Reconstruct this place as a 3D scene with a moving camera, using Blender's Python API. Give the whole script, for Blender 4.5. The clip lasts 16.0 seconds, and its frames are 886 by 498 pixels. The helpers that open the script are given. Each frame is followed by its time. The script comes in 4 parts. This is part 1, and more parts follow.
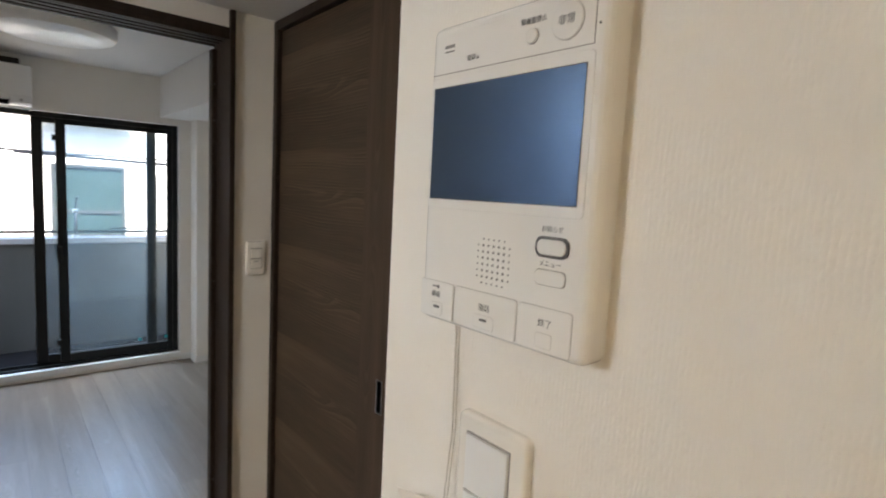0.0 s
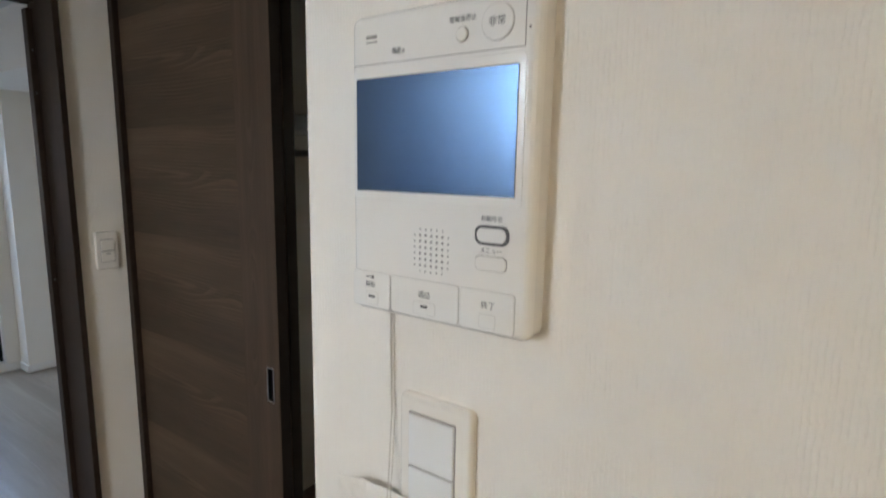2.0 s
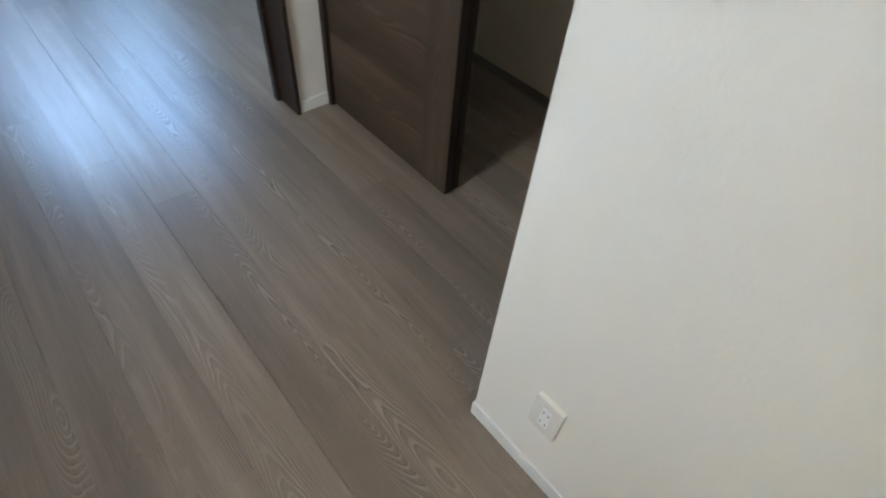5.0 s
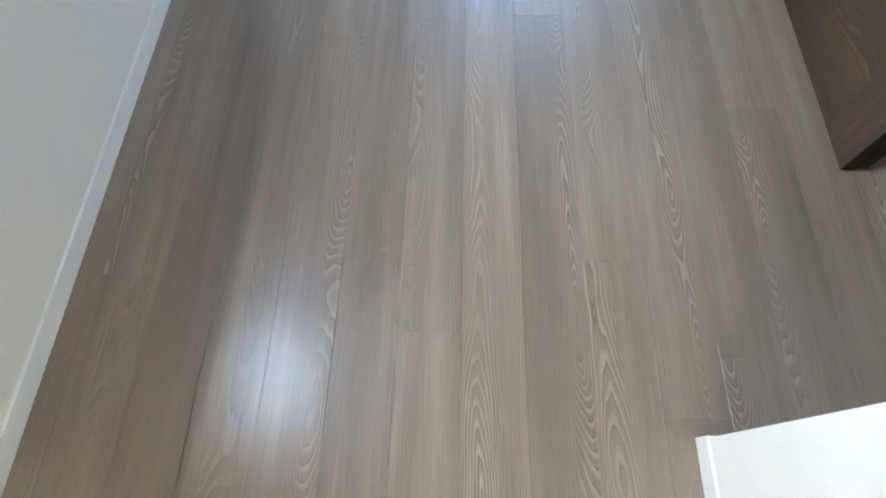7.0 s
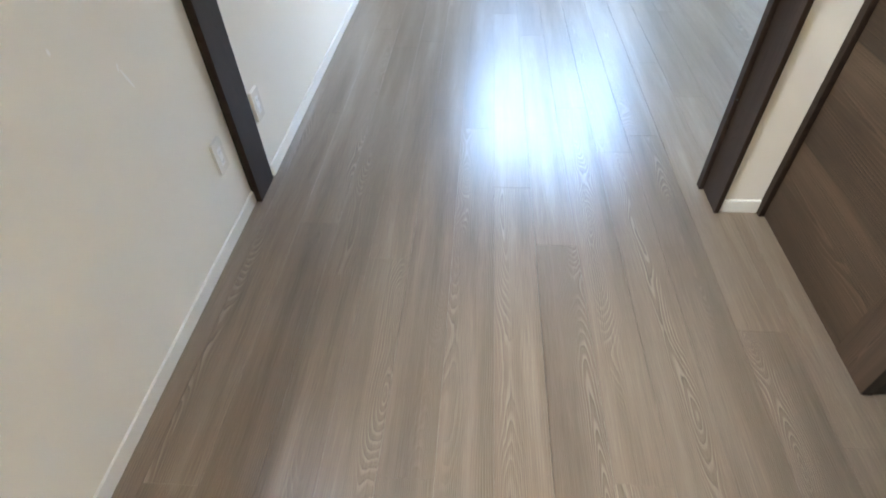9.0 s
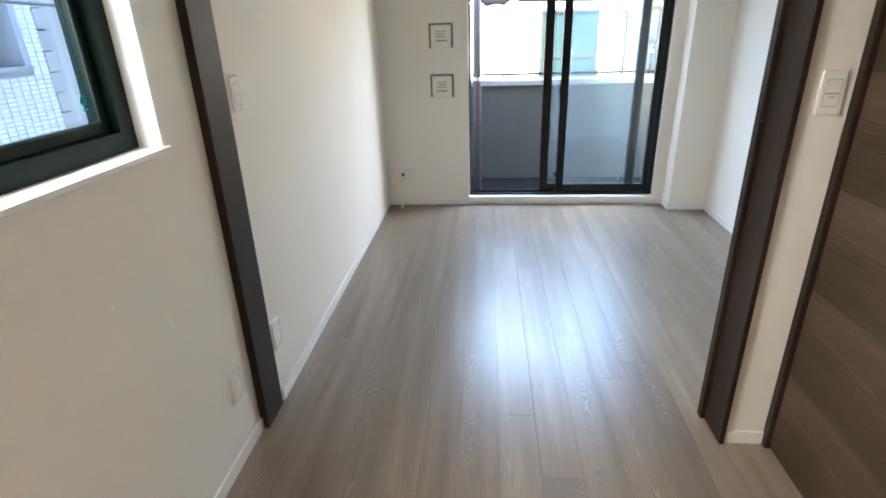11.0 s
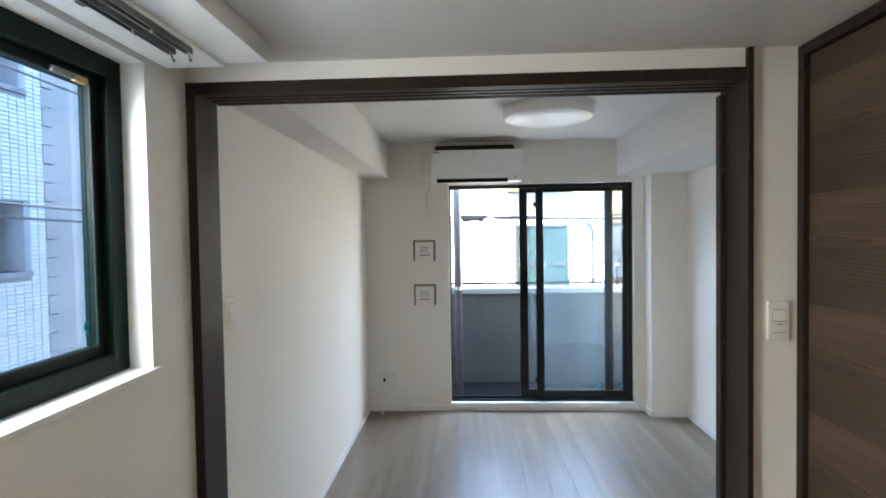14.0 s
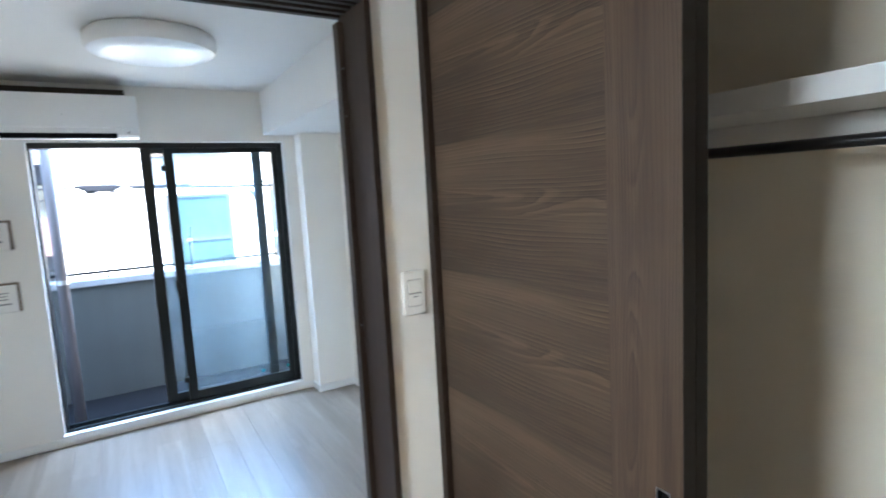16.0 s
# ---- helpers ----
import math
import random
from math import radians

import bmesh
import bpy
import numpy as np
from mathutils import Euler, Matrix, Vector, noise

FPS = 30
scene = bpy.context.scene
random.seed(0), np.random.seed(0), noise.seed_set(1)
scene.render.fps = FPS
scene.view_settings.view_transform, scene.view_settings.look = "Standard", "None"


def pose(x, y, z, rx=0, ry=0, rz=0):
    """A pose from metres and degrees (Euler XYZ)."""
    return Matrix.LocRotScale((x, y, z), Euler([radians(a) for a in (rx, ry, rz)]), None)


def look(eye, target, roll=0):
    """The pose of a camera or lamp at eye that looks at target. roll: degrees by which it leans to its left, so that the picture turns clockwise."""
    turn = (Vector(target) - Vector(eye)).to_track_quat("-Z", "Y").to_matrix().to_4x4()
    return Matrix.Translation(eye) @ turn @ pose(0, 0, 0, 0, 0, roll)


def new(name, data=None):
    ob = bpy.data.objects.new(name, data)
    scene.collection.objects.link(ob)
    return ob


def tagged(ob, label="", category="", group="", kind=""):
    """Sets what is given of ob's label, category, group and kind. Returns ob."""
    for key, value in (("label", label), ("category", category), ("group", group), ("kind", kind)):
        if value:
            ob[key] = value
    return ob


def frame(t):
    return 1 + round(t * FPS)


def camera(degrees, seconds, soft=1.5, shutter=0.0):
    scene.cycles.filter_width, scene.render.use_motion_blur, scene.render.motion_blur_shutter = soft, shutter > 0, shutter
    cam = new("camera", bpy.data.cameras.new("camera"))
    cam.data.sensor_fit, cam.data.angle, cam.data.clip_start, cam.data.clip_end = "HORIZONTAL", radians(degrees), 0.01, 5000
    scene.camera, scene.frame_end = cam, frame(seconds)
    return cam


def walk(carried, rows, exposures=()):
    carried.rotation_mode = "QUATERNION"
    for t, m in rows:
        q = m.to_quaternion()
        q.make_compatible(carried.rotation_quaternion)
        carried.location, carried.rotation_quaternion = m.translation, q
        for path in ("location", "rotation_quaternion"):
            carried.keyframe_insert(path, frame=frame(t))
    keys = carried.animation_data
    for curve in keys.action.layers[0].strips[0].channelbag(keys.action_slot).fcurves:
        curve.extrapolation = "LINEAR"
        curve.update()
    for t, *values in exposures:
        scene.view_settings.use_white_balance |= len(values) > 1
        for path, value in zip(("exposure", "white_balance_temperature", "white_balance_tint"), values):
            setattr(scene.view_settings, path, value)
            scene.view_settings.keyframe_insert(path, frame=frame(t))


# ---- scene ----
cam = camera(80.1, 16.0, 1.8, 0.28)
PATH = [
    (0, (0.1855, 0.1363, 1.5769), (1.4793, 1.6467, 1.3659), 2.94),
    (0.5, (0.1663, 0.1454, 1.6021), (1.6606, 1.4650, 1.4449), 2.23),
    (1, (0.1410, 0.1596, 1.6053), (1.7364, 1.3596, 1.4789), 2.13),
    (1.5, (0.1324, 0.1674, 1.6078), (1.7698, 1.3097, 1.4811), 1.95),
    (2, (0.1368, 0.1713, 1.5933), (1.7631, 1.2936, 1.2855), 1.03),
    (2.5, (0.1361, 0.1792, 1.5267), (1.6942, 1.2266, 0.8375), 1.69),
    (3, (0.0967, 0.1751, 1.4786), (1.5179, 1.0906, 0.4109), 2.14),
    (5.3, (-0.0484, 0.2453, 1.3081), (0.7697, 1.2828, -0.1928), 5.58),
    (5.5, (-0.0524, 0.2730, 1.2885), (0.6528, 1.3599, -0.2356), 5.27),
    (6, (-0.0230, 0.3769, 1.2598), (0.3701, 1.4631, -0.3731), 5.54),
    (6.5, (-0.0106, 0.4519, 1.2382), (0.0886, 1.4142, -0.5121), 2.85),
    (7, (-0.0377, 0.4764, 1.2220), (-0.0788, 1.3080, -0.5964), -1.29),
    (7.5, (-0.0568, 0.4829, 1.2228), (-0.1224, 1.2910, -0.6053), -2.34),
    (8, (-0.0680, 0.4848, 1.2764), (-0.1409, 1.4302, -0.4849), -1.89),
    (8.5, (-0.0691, 0.4823, 1.3212), (-0.1714, 1.6953, -0.2658), -1.85),
    (9, (-0.0691, 0.4688, 1.3649), (-0.2068, 1.8755, -0.0501), -2.34),
    (9.5, (-0.0752, 0.4633, 1.4156), (-0.2283, 2.0030, 0.1485), -2.26),
    (10, (-0.0716, 0.4491, 1.4523), (-0.2416, 2.1153, 0.3586), -2.15),
    (12.3, (-0.056, 0.381, 1.569), (-0.201, 2.333, 1.16), -1.9),
    (12.5, (-0.054, 0.38, 1.578), (-0.196, 2.344, 1.23), -1.9),
    (13, (-0.054, 0.361, 1.591), (-0.193, 2.347, 1.401), -1.9),
    (13.5, (-0.056, 0.354, 1.594), (-0.186, 2.348, 1.51), -1.5),
    (14, (-0.065, 0.349, 1.595), (-0.157, 2.346, 1.536), -0.9),
    (14.5, (-0.076, 0.365, 1.596), (0.029, 2.36, 1.507), -1.4),
    (15, (-0.024, 0.446, 1.584), (0.39, 2.397, 1.435), -2.3),
    (15.5, (0.107, 0.62, 1.562), (0.832, 2.472, 1.358), -3.0),
    (16, (0.247, 0.782, 1.581), (1.275, 2.483, 1.358), -3.1),
]
walk(cam, [(t, look(eye, target, roll)) for t, eye, target, roll in PATH],
     exposures=[(0.0, 2.98, 6650, 12), (0.6, 2.96, 6250, 11), (1.5, 3.02, 6250, 11), (2.5, 3.10, 5850, 9), (3.0, 3.20, 5850, 9), (5.5, 3.32, 5500, 5), (6.0, 3.56, 5400, 5), (7.0, 4.34, 5200, 4),
                (7.5, 4.38, 5200, 4), (8.0, 4.43, 5150, 4), (9.0, 4.38, 6000, 7), (10.0, 4.18, 6450, 9), (12.5, 3.76, 6500, 8), (14.5, 3.61, 5950, 7), (15.0, 3.88, 5800, 6), (15.5, 3.94, 5600, 6), (16.0, 4.22, 5450, 6)])

# ---- world, sun and lamp ----
world = bpy.data.worlds.new("sky")
scene.world = world
world.use_nodes = True
wn = world.node_tree
sky = wn.nodes.new("ShaderNodeTexSky")
sky.sky_type = "NISHITA"
sky.sun_disc = False
SUN_FROM = Vector((-0.08, -0.72, 1.0)).normalized()
sky.sun_elevation = math.asin(SUN_FROM.z)
sky.sun_rotation = math.atan2(SUN_FROM.x, SUN_FROM.y)
wn.links.new(sky.outputs[0], wn.nodes["Background"].inputs[0])
wn.nodes["Background"].inputs[1].default_value = 0.15

sun_data = bpy.data.lights.new("sun", "SUN")
sun_data.energy, sun_data.angle, sun_data.color = 5.0, radians(0.5), (1.0, 0.95, 0.88)
sun = new("sun", sun_data)
sun.matrix_world = look(SUN_FROM * 60, (0, 0, 0))


def area_lamp(name, eye, target, wide, high, watts, colour):
    """An area lamp in or just outside a window, for the light of the open sky or as added fill."""
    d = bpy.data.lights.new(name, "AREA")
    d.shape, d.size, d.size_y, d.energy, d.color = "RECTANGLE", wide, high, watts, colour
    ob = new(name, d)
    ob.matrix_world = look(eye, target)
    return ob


area_lamp("window_light_kitchen", (-1.45, 0.99, 2.02), (0.5, 0.62, 0.95), 0.60, 0.60, 4.4, (1.0, 0.95, 0.88))
area_lamp("window_light_balcony", (0.58, 6.00, 2.76), (0.45, 3.0, 0.3), 2.6, 1.3, 23.0, (0.50, 0.70, 1.0))
# Warm fill out of view, added to lift the main room's west wall.
area_lamp("warm_fill_side", (1.86, 5.82, 1.35), (-0.95, 3.5, 1.35), 0.70, 1.5, 5.0, (1.0, 0.88, 0.72))


# ---- materials ----
def material(name, colour=(0.8, 0.8, 0.8), rough=0.5, metal=0.0, spec=0.5):
    m = bpy.data.materials.new(name)
    m.use_nodes = True
    b = m.node_tree.nodes["Principled BSDF"]
    b.inputs["Base Color"].default_value = (*colour, 1)
    b.inputs["Roughness"].default_value = rough
    b.inputs["Metallic"].default_value = metal
    b.inputs["Specular IOR Level"].default_value = spec
    return m, m.node_tree, b


def node(tree, kind, **props):
    n = tree.nodes.new(kind)
    for key, value in props.items():
        if key == "operation":
            n.operation = value
        elif key == "blend":
            n.data_type, n.blend_type = "RGBA", value
        elif key == "noise_dim":
            n.noise_dimensions = value
    return n


def calc(tree, op, a, b=None):
    n = node(tree, "ShaderNodeMath", operation=op)
    for i, v in enumerate((a, b)):
        if v is None:
            continue
        if isinstance(v, (int, float)):
            n.inputs[i].default_value = v
        else:
            tree.links.new(v, n.inputs[i])
    return n.outputs[0]


def ramp(tree, fac, stops):
    n = tree.nodes.new("ShaderNodeValToRGB")
    el = n.color_ramp.elements
    while len(el) < len(stops):
        el.new(0.5)
    for e, (p, c) in zip(el, stops):
        e.position, e.color = p, (*c, 1)
    tree.links.new(fac, n.inputs[0])
    return n.outputs[0]


def noise_of(tree, vec, scale, detail=4.0, rough=0.55):
    n = tree.nodes.new("ShaderNodeTexNoise")
    n.inputs["Scale"].default_value, n.inputs["Detail"].default_value = scale, detail
    n.inputs["Roughness"].default_value = rough
    if vec is not None:
        tree.links.new(vec, n.inputs["Vector"])
    return n.outputs["Fac"]


def stretched(tree, vec, scale, offset=None):
    n = tree.nodes.new("ShaderNodeMapping")
    n.inputs["Scale"].default_value = scale
    tree.links.new(vec, n.inputs["Vector"])
    if offset is not None:
        tree.links.new(offset, n.inputs["Location"])
    return n.outputs[0]


def bump(tree, bsdf, height, strength, distance):
    n = tree.nodes.new("ShaderNodeBump")
    n.inputs["Strength"].default_value, n.inputs["Distance"].default_value = strength, distance
    tree.links.new(height, n.inputs["Height"])
    tree.links.new(n.outputs[0], bsdf.inputs["Normal"])


def mixed(tree, fac, a, b, blend="MIX"):
    n = node(tree, "ShaderNodeMix", blend=blend)
    for v, i in ((fac, 0), (a, 6), (b, 7)):
        if isinstance(v, (int, float)):
            n.inputs[i].default_value = v
        elif isinstance(v, tuple):
            n.inputs[i].default_value = (*v, 1)
        else:
            tree.links.new(v, n.inputs[i])
    return n.outputs[2]


def world_place(tree):
    return tree.nodes.new("ShaderNodeNewGeometry").outputs["Position"]


def wallpaper(name, colour, ribbed=True):
    """Embossed vinyl wallpaper: thin, wandering, broken upright ribs (or a pebble) with faint blotches."""
    m, t, b = material(name, colour, 0.62, spec=0.35)
    p = world_place(t)
    blotch = noise_of(t, p, 1.3, 3)
    low = tuple(c * 0.955 for c in colour)
    b_col = mixed(t, blotch, low, colour)
    t.links.new(b_col, b.inputs["Base Color"])
    if ribbed:
        sep = t.nodes.new("ShaderNodeSeparateXYZ")
        t.links.new(p, sep.inputs[0])
        wander = noise_of(t, stretched(t, p, (70, 70, 44)), 1.0, 3, 0.65)
        across = calc(t, "ADD", calc(t, "ADD", sep.outputs[0], sep.outputs[1]), calc(t, "MULTIPLY", wander, 0.005))
        rib = calc(t, "SINE", calc(t, "MULTIPLY", across, 2 * math.pi / 0.0038))
        rib = calc(t, "POWER", calc(t, "ABSOLUTE", calc(t, "ADD", calc(t, "MULTIPLY", rib, 0.5), 0.5)), 0.45)
        gaps = noise_of(t, stretched(t, p, (150, 150, 60)), 1.0, 2)
        gaps = ramp(t, gaps, [(0.34, (0.3, 0.3, 0.3)), (0.62, (1, 1, 1))])
        fibre = calc(t, "MULTIPLY", rib, gaps)
        fine = noise_of(t, stretched(t, p, (420, 420, 160)), 1.0, 2)
        h = calc(t, "ADD", calc(t, "MULTIPLY", fibre, 0.55), calc(t, "MULTIPLY", fine, 0.45))
        bump(t, b, h, 0.68, 0.0010)
    else:
        fibre = noise_of(t, stretched(t, p, (290, 290, 105)), 1.0, 3, 0.6)
        bump(t, b, fibre, 0.7, 0.003)
    return m


def smooth_paint(name, colour, rough=0.45, dirt=0.05, spec=0.5):
    m, t, b = material(name, colour, rough, spec=spec)
    p = world_place(t)
    n1, n2 = noise_of(t, p, 2.2, 4), noise_of(t, p, 60, 3)
    low = tuple(c * (1 - 2 * dirt) for c in colour)
    t.links.new(mixed(t, n1, low, colour), b.inputs["Base Color"])
    bump(t, b, n2, 0.06, 0.001)
    return m


def plastic(name, colour, rough=0.28):
    m, t, b = material(name, colour, rough)
    o = t.nodes.new("ShaderNodeTexCoord").outputs["Object"]
    n = noise_of(t, o, 900, 2)
    bump(t, b, n, 0.03, 0.0003)
    big = noise_of(t, o, 14, 2)
    t.links.new(mixed(t, big, tuple(c * 0.95 for c in colour), colour), b.inputs["Base Color"])
    return m


def wood(name, along, dark, mid, light, rough=0.42, scale=1.0, rings=70.0, per_object=False, spec=0.5, figure=0.55, spread=0.42, heart=0.0, grain=0.35, band=24, calm=1.0, flow=1.0, limed=False, fold=0.0, lines=0.0, pitch=140.0):
    """Printed or veneered wood with cathedral rings, pores and long streaks. along: the axis of the grain."""
    m, t, b = material(name, mid, rough, spec=spec)
    src = t.nodes.new("ShaderNodeTexCoord").outputs["Object"] if per_object else world_place(t)
    sep = t.nodes.new("ShaderNodeSeparateXYZ")
    t.links.new(src, sep.inputs[0])
    axes = {"x": (1, 0, 2), "y": (0, 1, 2), "z": (1, 2, 0), "yz": (2, 1, 0)}[along]
    u, v, w = (sep.outputs[i] for i in axes)
    if fold:
        u = calc(t, "MULTIPLY", calc(t, "SUBTRACT", calc(t, "FRACT", calc(t, "DIVIDE", u, fold)), 0.5), fold)
    if per_object:
        rnd = t.nodes.new("ShaderNodeObjectInfo").outputs["Random"]
    else:
        rnd = calc(t, "ADD", 0.37, 0.0)
    comb = t.nodes.new("ShaderNodeCombineXYZ")
    t.links.new(calc(t, "ADD", u, calc(t, "MULTIPLY", rnd, 7.0)), comb.inputs[0])
    t.links.new(calc(t, "ADD", v, calc(t, "MULTIPLY", rnd, 31.0)), comb.inputs[1])
    t.links.new(calc(t, "ADD", w, calc(t, "MULTIPLY", rnd, 13.0)), comb.inputs[2])
    p = comb.outputs[0]
    slow = noise_of(t, stretched(t, p, (3.0, 0.9, 3.0)), 1.0, 2)
    wob = noise_of(t, stretched(t, p, (14, 2.2, 14)), 1.0, 3)
    # cathedral rings: distance from a slowly drifting heart line
    off = calc(t, "MULTIPLY", calc(t, "SUBTRACT", calc(t, "FRACT", calc(t, "MULTIPLY", rnd, 17.3)), 0.5), 0.14)
    du = calc(t, "ADD", u, calc(t, "ADD", off, calc(t, "MULTIPLY", calc(t, "SUBTRACT", slow, 0.5), 0.16 * scale * flow)))
    dv = calc(t, "MULTIPLY", calc(t, "SUBTRACT", noise_of(t, stretched(t, p, (0.5, 1.15, 0.5)), 1.0, 1), 0.42), spread * scale)
    dist = calc(t, "SQRT", calc(t, "ADD", calc(t, "MULTIPLY", du, du), calc(t, "MULTIPLY", dv, dv)))
    dist = calc(t, "ADD", dist, calc(t, "MULTIPLY", wob, 0.022 * scale))
    ring = calc(t, "FRACT", calc(t, "MULTIPLY", dist, rings / scale))
    ring = calc(t, "POWER", ring, 2.2)
    mask = noise_of(t, stretched(t, p, (9, 0.7, 9)), 1.0, 2)
    mask = ramp(t, mask, [(0.40, (0, 0, 0)), (0.62, (1, 1, 1))])
    if heart:
        near = calc(t, "SUBTRACT", 1.0, calc(t, "DIVIDE", calc(t, "ABSOLUTE", du), heart))
        mask = calc(t, "MULTIPLY", mask, calc(t, "MAXIMUM", calc(t, "MULTIPLY", near, 1.6), 0.08))
        mask = calc(t, "MINIMUM", mask, 1.0)
    streak = noise_of(t, stretched(t, p, (band / scale, 0.7, band / scale)), 1.0, 3, 0.5)
    fine = noise_of(t, stretched(t, p, (420, 7, 420)), 1.0, 3, 0.65)
    soft = [tuple(m_ + (c - m_) * calm for c, m_ in zip(col, mid)) for col in (dark, light)]
    base = ramp(t, streak, [(0.2, soft[0]), (0.5, mid), (0.8, soft[1])])
    if per_object:
        broad = noise_of(t, stretched(t, world_place(t), (11.0, 0.6, 1.0)), 1.0, 2)
        base = mixed(t, 0.75, base, ramp(t, broad, [(0.28, dark), (0.5, mid), (0.72, light)]))
    if limed:
        # pale lines beside brown ones, on planks in some of them only
        if per_object:
            plain = ramp(t, calc(t, "FRACT", calc(t, "MULTIPLY", rnd, 9.37)), [(0.28, (0.25, 0.25, 0.25)), (0.42, (1, 1, 1))])
            mask = calc(t, "MULTIPLY", mask, plain)
        ringcol = ramp(t, ring, [(0.0, light), (0.10, mid), (0.45, mid), (0.72, dark), (0.88, light), (1.0, light)])
    else:
        ringcol = ramp(t, ring, [(0.0, light), (0.55, mid), (0.9, dark), (1.0, mid)])
    col = mixed(t, calc(t, "MULTIPLY", mask, figure), base, ringcol)
    col = mixed(t, grain, col, ramp(t, fine, [(0.3, tuple(c * 0.55 for c in dark)), (0.55, mid), (0.8, light)]))
    if lines:
        # thin wandering growth lines, dark beside pale, gathered in patches
        drift = noise_of(t, stretched(t, p, (3.0, 0.7, 3.0)), 1.0, 2, 0.45)
        wave = calc(t, "FRACT", calc(t, "ADD", calc(t, "MULTIPLY", u, pitch), calc(t, "MULTIPLY", drift, 0.15 * pitch)))
        patch = ramp(t, noise_of(t, stretched(t, p, (16, 1.8, 16)), 1.0, 3), [(0.42, (0, 0, 0)), (0.66, (1, 1, 1))])
        line = ramp(t, wave, [(0.0, mid), (0.45, mid), (0.62, tuple(c * 0.7 for c in dark)), (0.74, dark), (0.84, light), (1.0, mid)])
        col = mixed(t, calc(t, "MULTIPLY", patch, lines), col, line)
    if per_object:
        tone = calc(t, "ADD", 0.86, calc(t, "MULTIPLY", calc(t, "FRACT", calc(t, "MULTIPLY", rnd, 5.71)), 0.20))
        hsv = t.nodes.new("ShaderNodeHueSaturation")
        t.links.new(col, hsv.inputs["Color"])
        t.links.new(tone, hsv.inputs["Value"])
        col = hsv.outputs[0]
    t.links.new(col, b.inputs["Base Color"])
    t.links.new(calc(t, "ADD", rough - 0.02, calc(t, "MULTIPLY", streak, 0.04)), b.inputs["Roughness"])
    bump(t, b, calc(t, "ADD", fine, calc(t, "MULTIPLY", ring, 0.4)), 0.05 if per_object else 0.16, 0.0006)
    return m


WALL = wallpaper("wallpaper", (0.80, 0.765, 0.70))
# same wallpaper for the closet back, the warm light there painted into its colour
WALL_WARM = wallpaper("warm_lit_wallpaper", (0.78, 0.70, 0.56))
CEIL = wallpaper("ceiling_paper", (0.74, 0.72, 0.685), False)
TRIM = smooth_paint("trim_white", (0.80, 0.79, 0.76), 0.4)
FLOOR = wood("floor_oak", "y", (0.090, 0.067, 0.048), (0.218, 0.167, 0.122), (0.388, 0.324, 0.258), 0.31, 1.0, 190, per_object=True, spec=0.75, figure=0.95, spread=0.24, heart=0.06, grain=0.34, band=22, calm=0.75, limed=True, lines=0.7, pitch=190.0)
DOOR_H = wood("door_oak_across", "yz", (0.015, 0.0095, 0.006), (0.066, 0.0425, 0.0262), (0.170, 0.117, 0.074), 0.52, 1.0, 130, spec=0.22, figure=0.9, spread=0.22, heart=0.05, grain=0.22, band=9, calm=1.0, flow=1.0, fold=0.34, limed=True, lines=0.7, pitch=105.0)
DOOR_V = wood("door_oak_upright", "z", (0.021, 0.014, 0.010), (0.065, 0.0415, 0.0265), (0.118, 0.079, 0.053), 0.52, 1.0, 130, spec=0.22, figure=0.8, spread=0.20, heart=0.025, grain=0.22, band=22, flow=0.5, fold=0.13, limed=True, lines=0.6, pitch=150.0)
OAK = ((0.011, 0.007, 0.005), (0.026, 0.0168, 0.0115), (0.045, 0.030, 0.0215))
FRAME_V = wood("frame_oak_upright", "z", *OAK, 0.5, 1.0, 110, spec=0.2, fold=0.11)
FRAME_H = wood("frame_oak_across", "x", *OAK, 0.5, 1.0, 110, spec=0.2, fold=0.11)
FRAME_Y = wood("frame_oak_deep", "y", *OAK, 0.5, 1.0, 110, spec=0.2, fold=0.11)
SUBFLOOR = smooth_paint("joint_bed", (0.15, 0.118, 0.094), 0.8)
EDGE = smooth_paint("dark_edge", (0.022, 0.016, 0.012), 0.6, spec=0.2)
PLASTIC = plastic("ivory_plastic", (0.80, 0.77, 0.71), 0.24)
GLOSSY = plastic("glossy_white_plastic", (0.80, 0.785, 0.75), 0.09)
GLOSSY.node_tree.nodes["Principled BSDF"].inputs["Specular IOR Level"].default_value = 0.42
PLASTIC_W = plastic("white_plastic", (0.82, 0.82, 0.81), 0.3)
ROCKER = plastic("cool_white_plastic", (0.76, 0.765, 0.755), 0.32)
PLASTIC_DIM = plastic("shaded_seam", (0.55, 0.53, 0.50), 0.4)
SEAM = smooth_paint("grey_seam", (0.28, 0.26, 0.24), 0.6)
INK = smooth_paint("dark_ink", (0.085, 0.083, 0.085), 0.5)
INK_SOFT = smooth_paint("soft_ink", (0.22, 0.21, 0.20), 0.5)
BLACK_AL = smooth_paint("black_aluminium", (0.009, 0.011, 0.011), 0.34, spec=0.3)
GREEN_AL = smooth_paint("dark_green_aluminium", (0.004, 0.014, 0.011), 0.45, spec=0.12)
BEAD = smooth_paint("dark_teal_bead", (0.018, 0.035, 0.036), 0.5, spec=0.2)
TAN_TAB = plastic("tan_tab", (0.42, 0.30, 0.12), 0.4)
SLOT = smooth_paint("slot_black", (0.006, 0.006, 0.006), 0.8, spec=0.1)
PAPER = smooth_paint("white_card", (0.83, 0.795, 0.735), 0.75, 0.02)
CORD = smooth_paint("white_cord", (0.66, 0.61, 0.54), 0.8)
TAPE = smooth_paint("brown_tape", (0.19, 0.14, 0.10), 0.7)
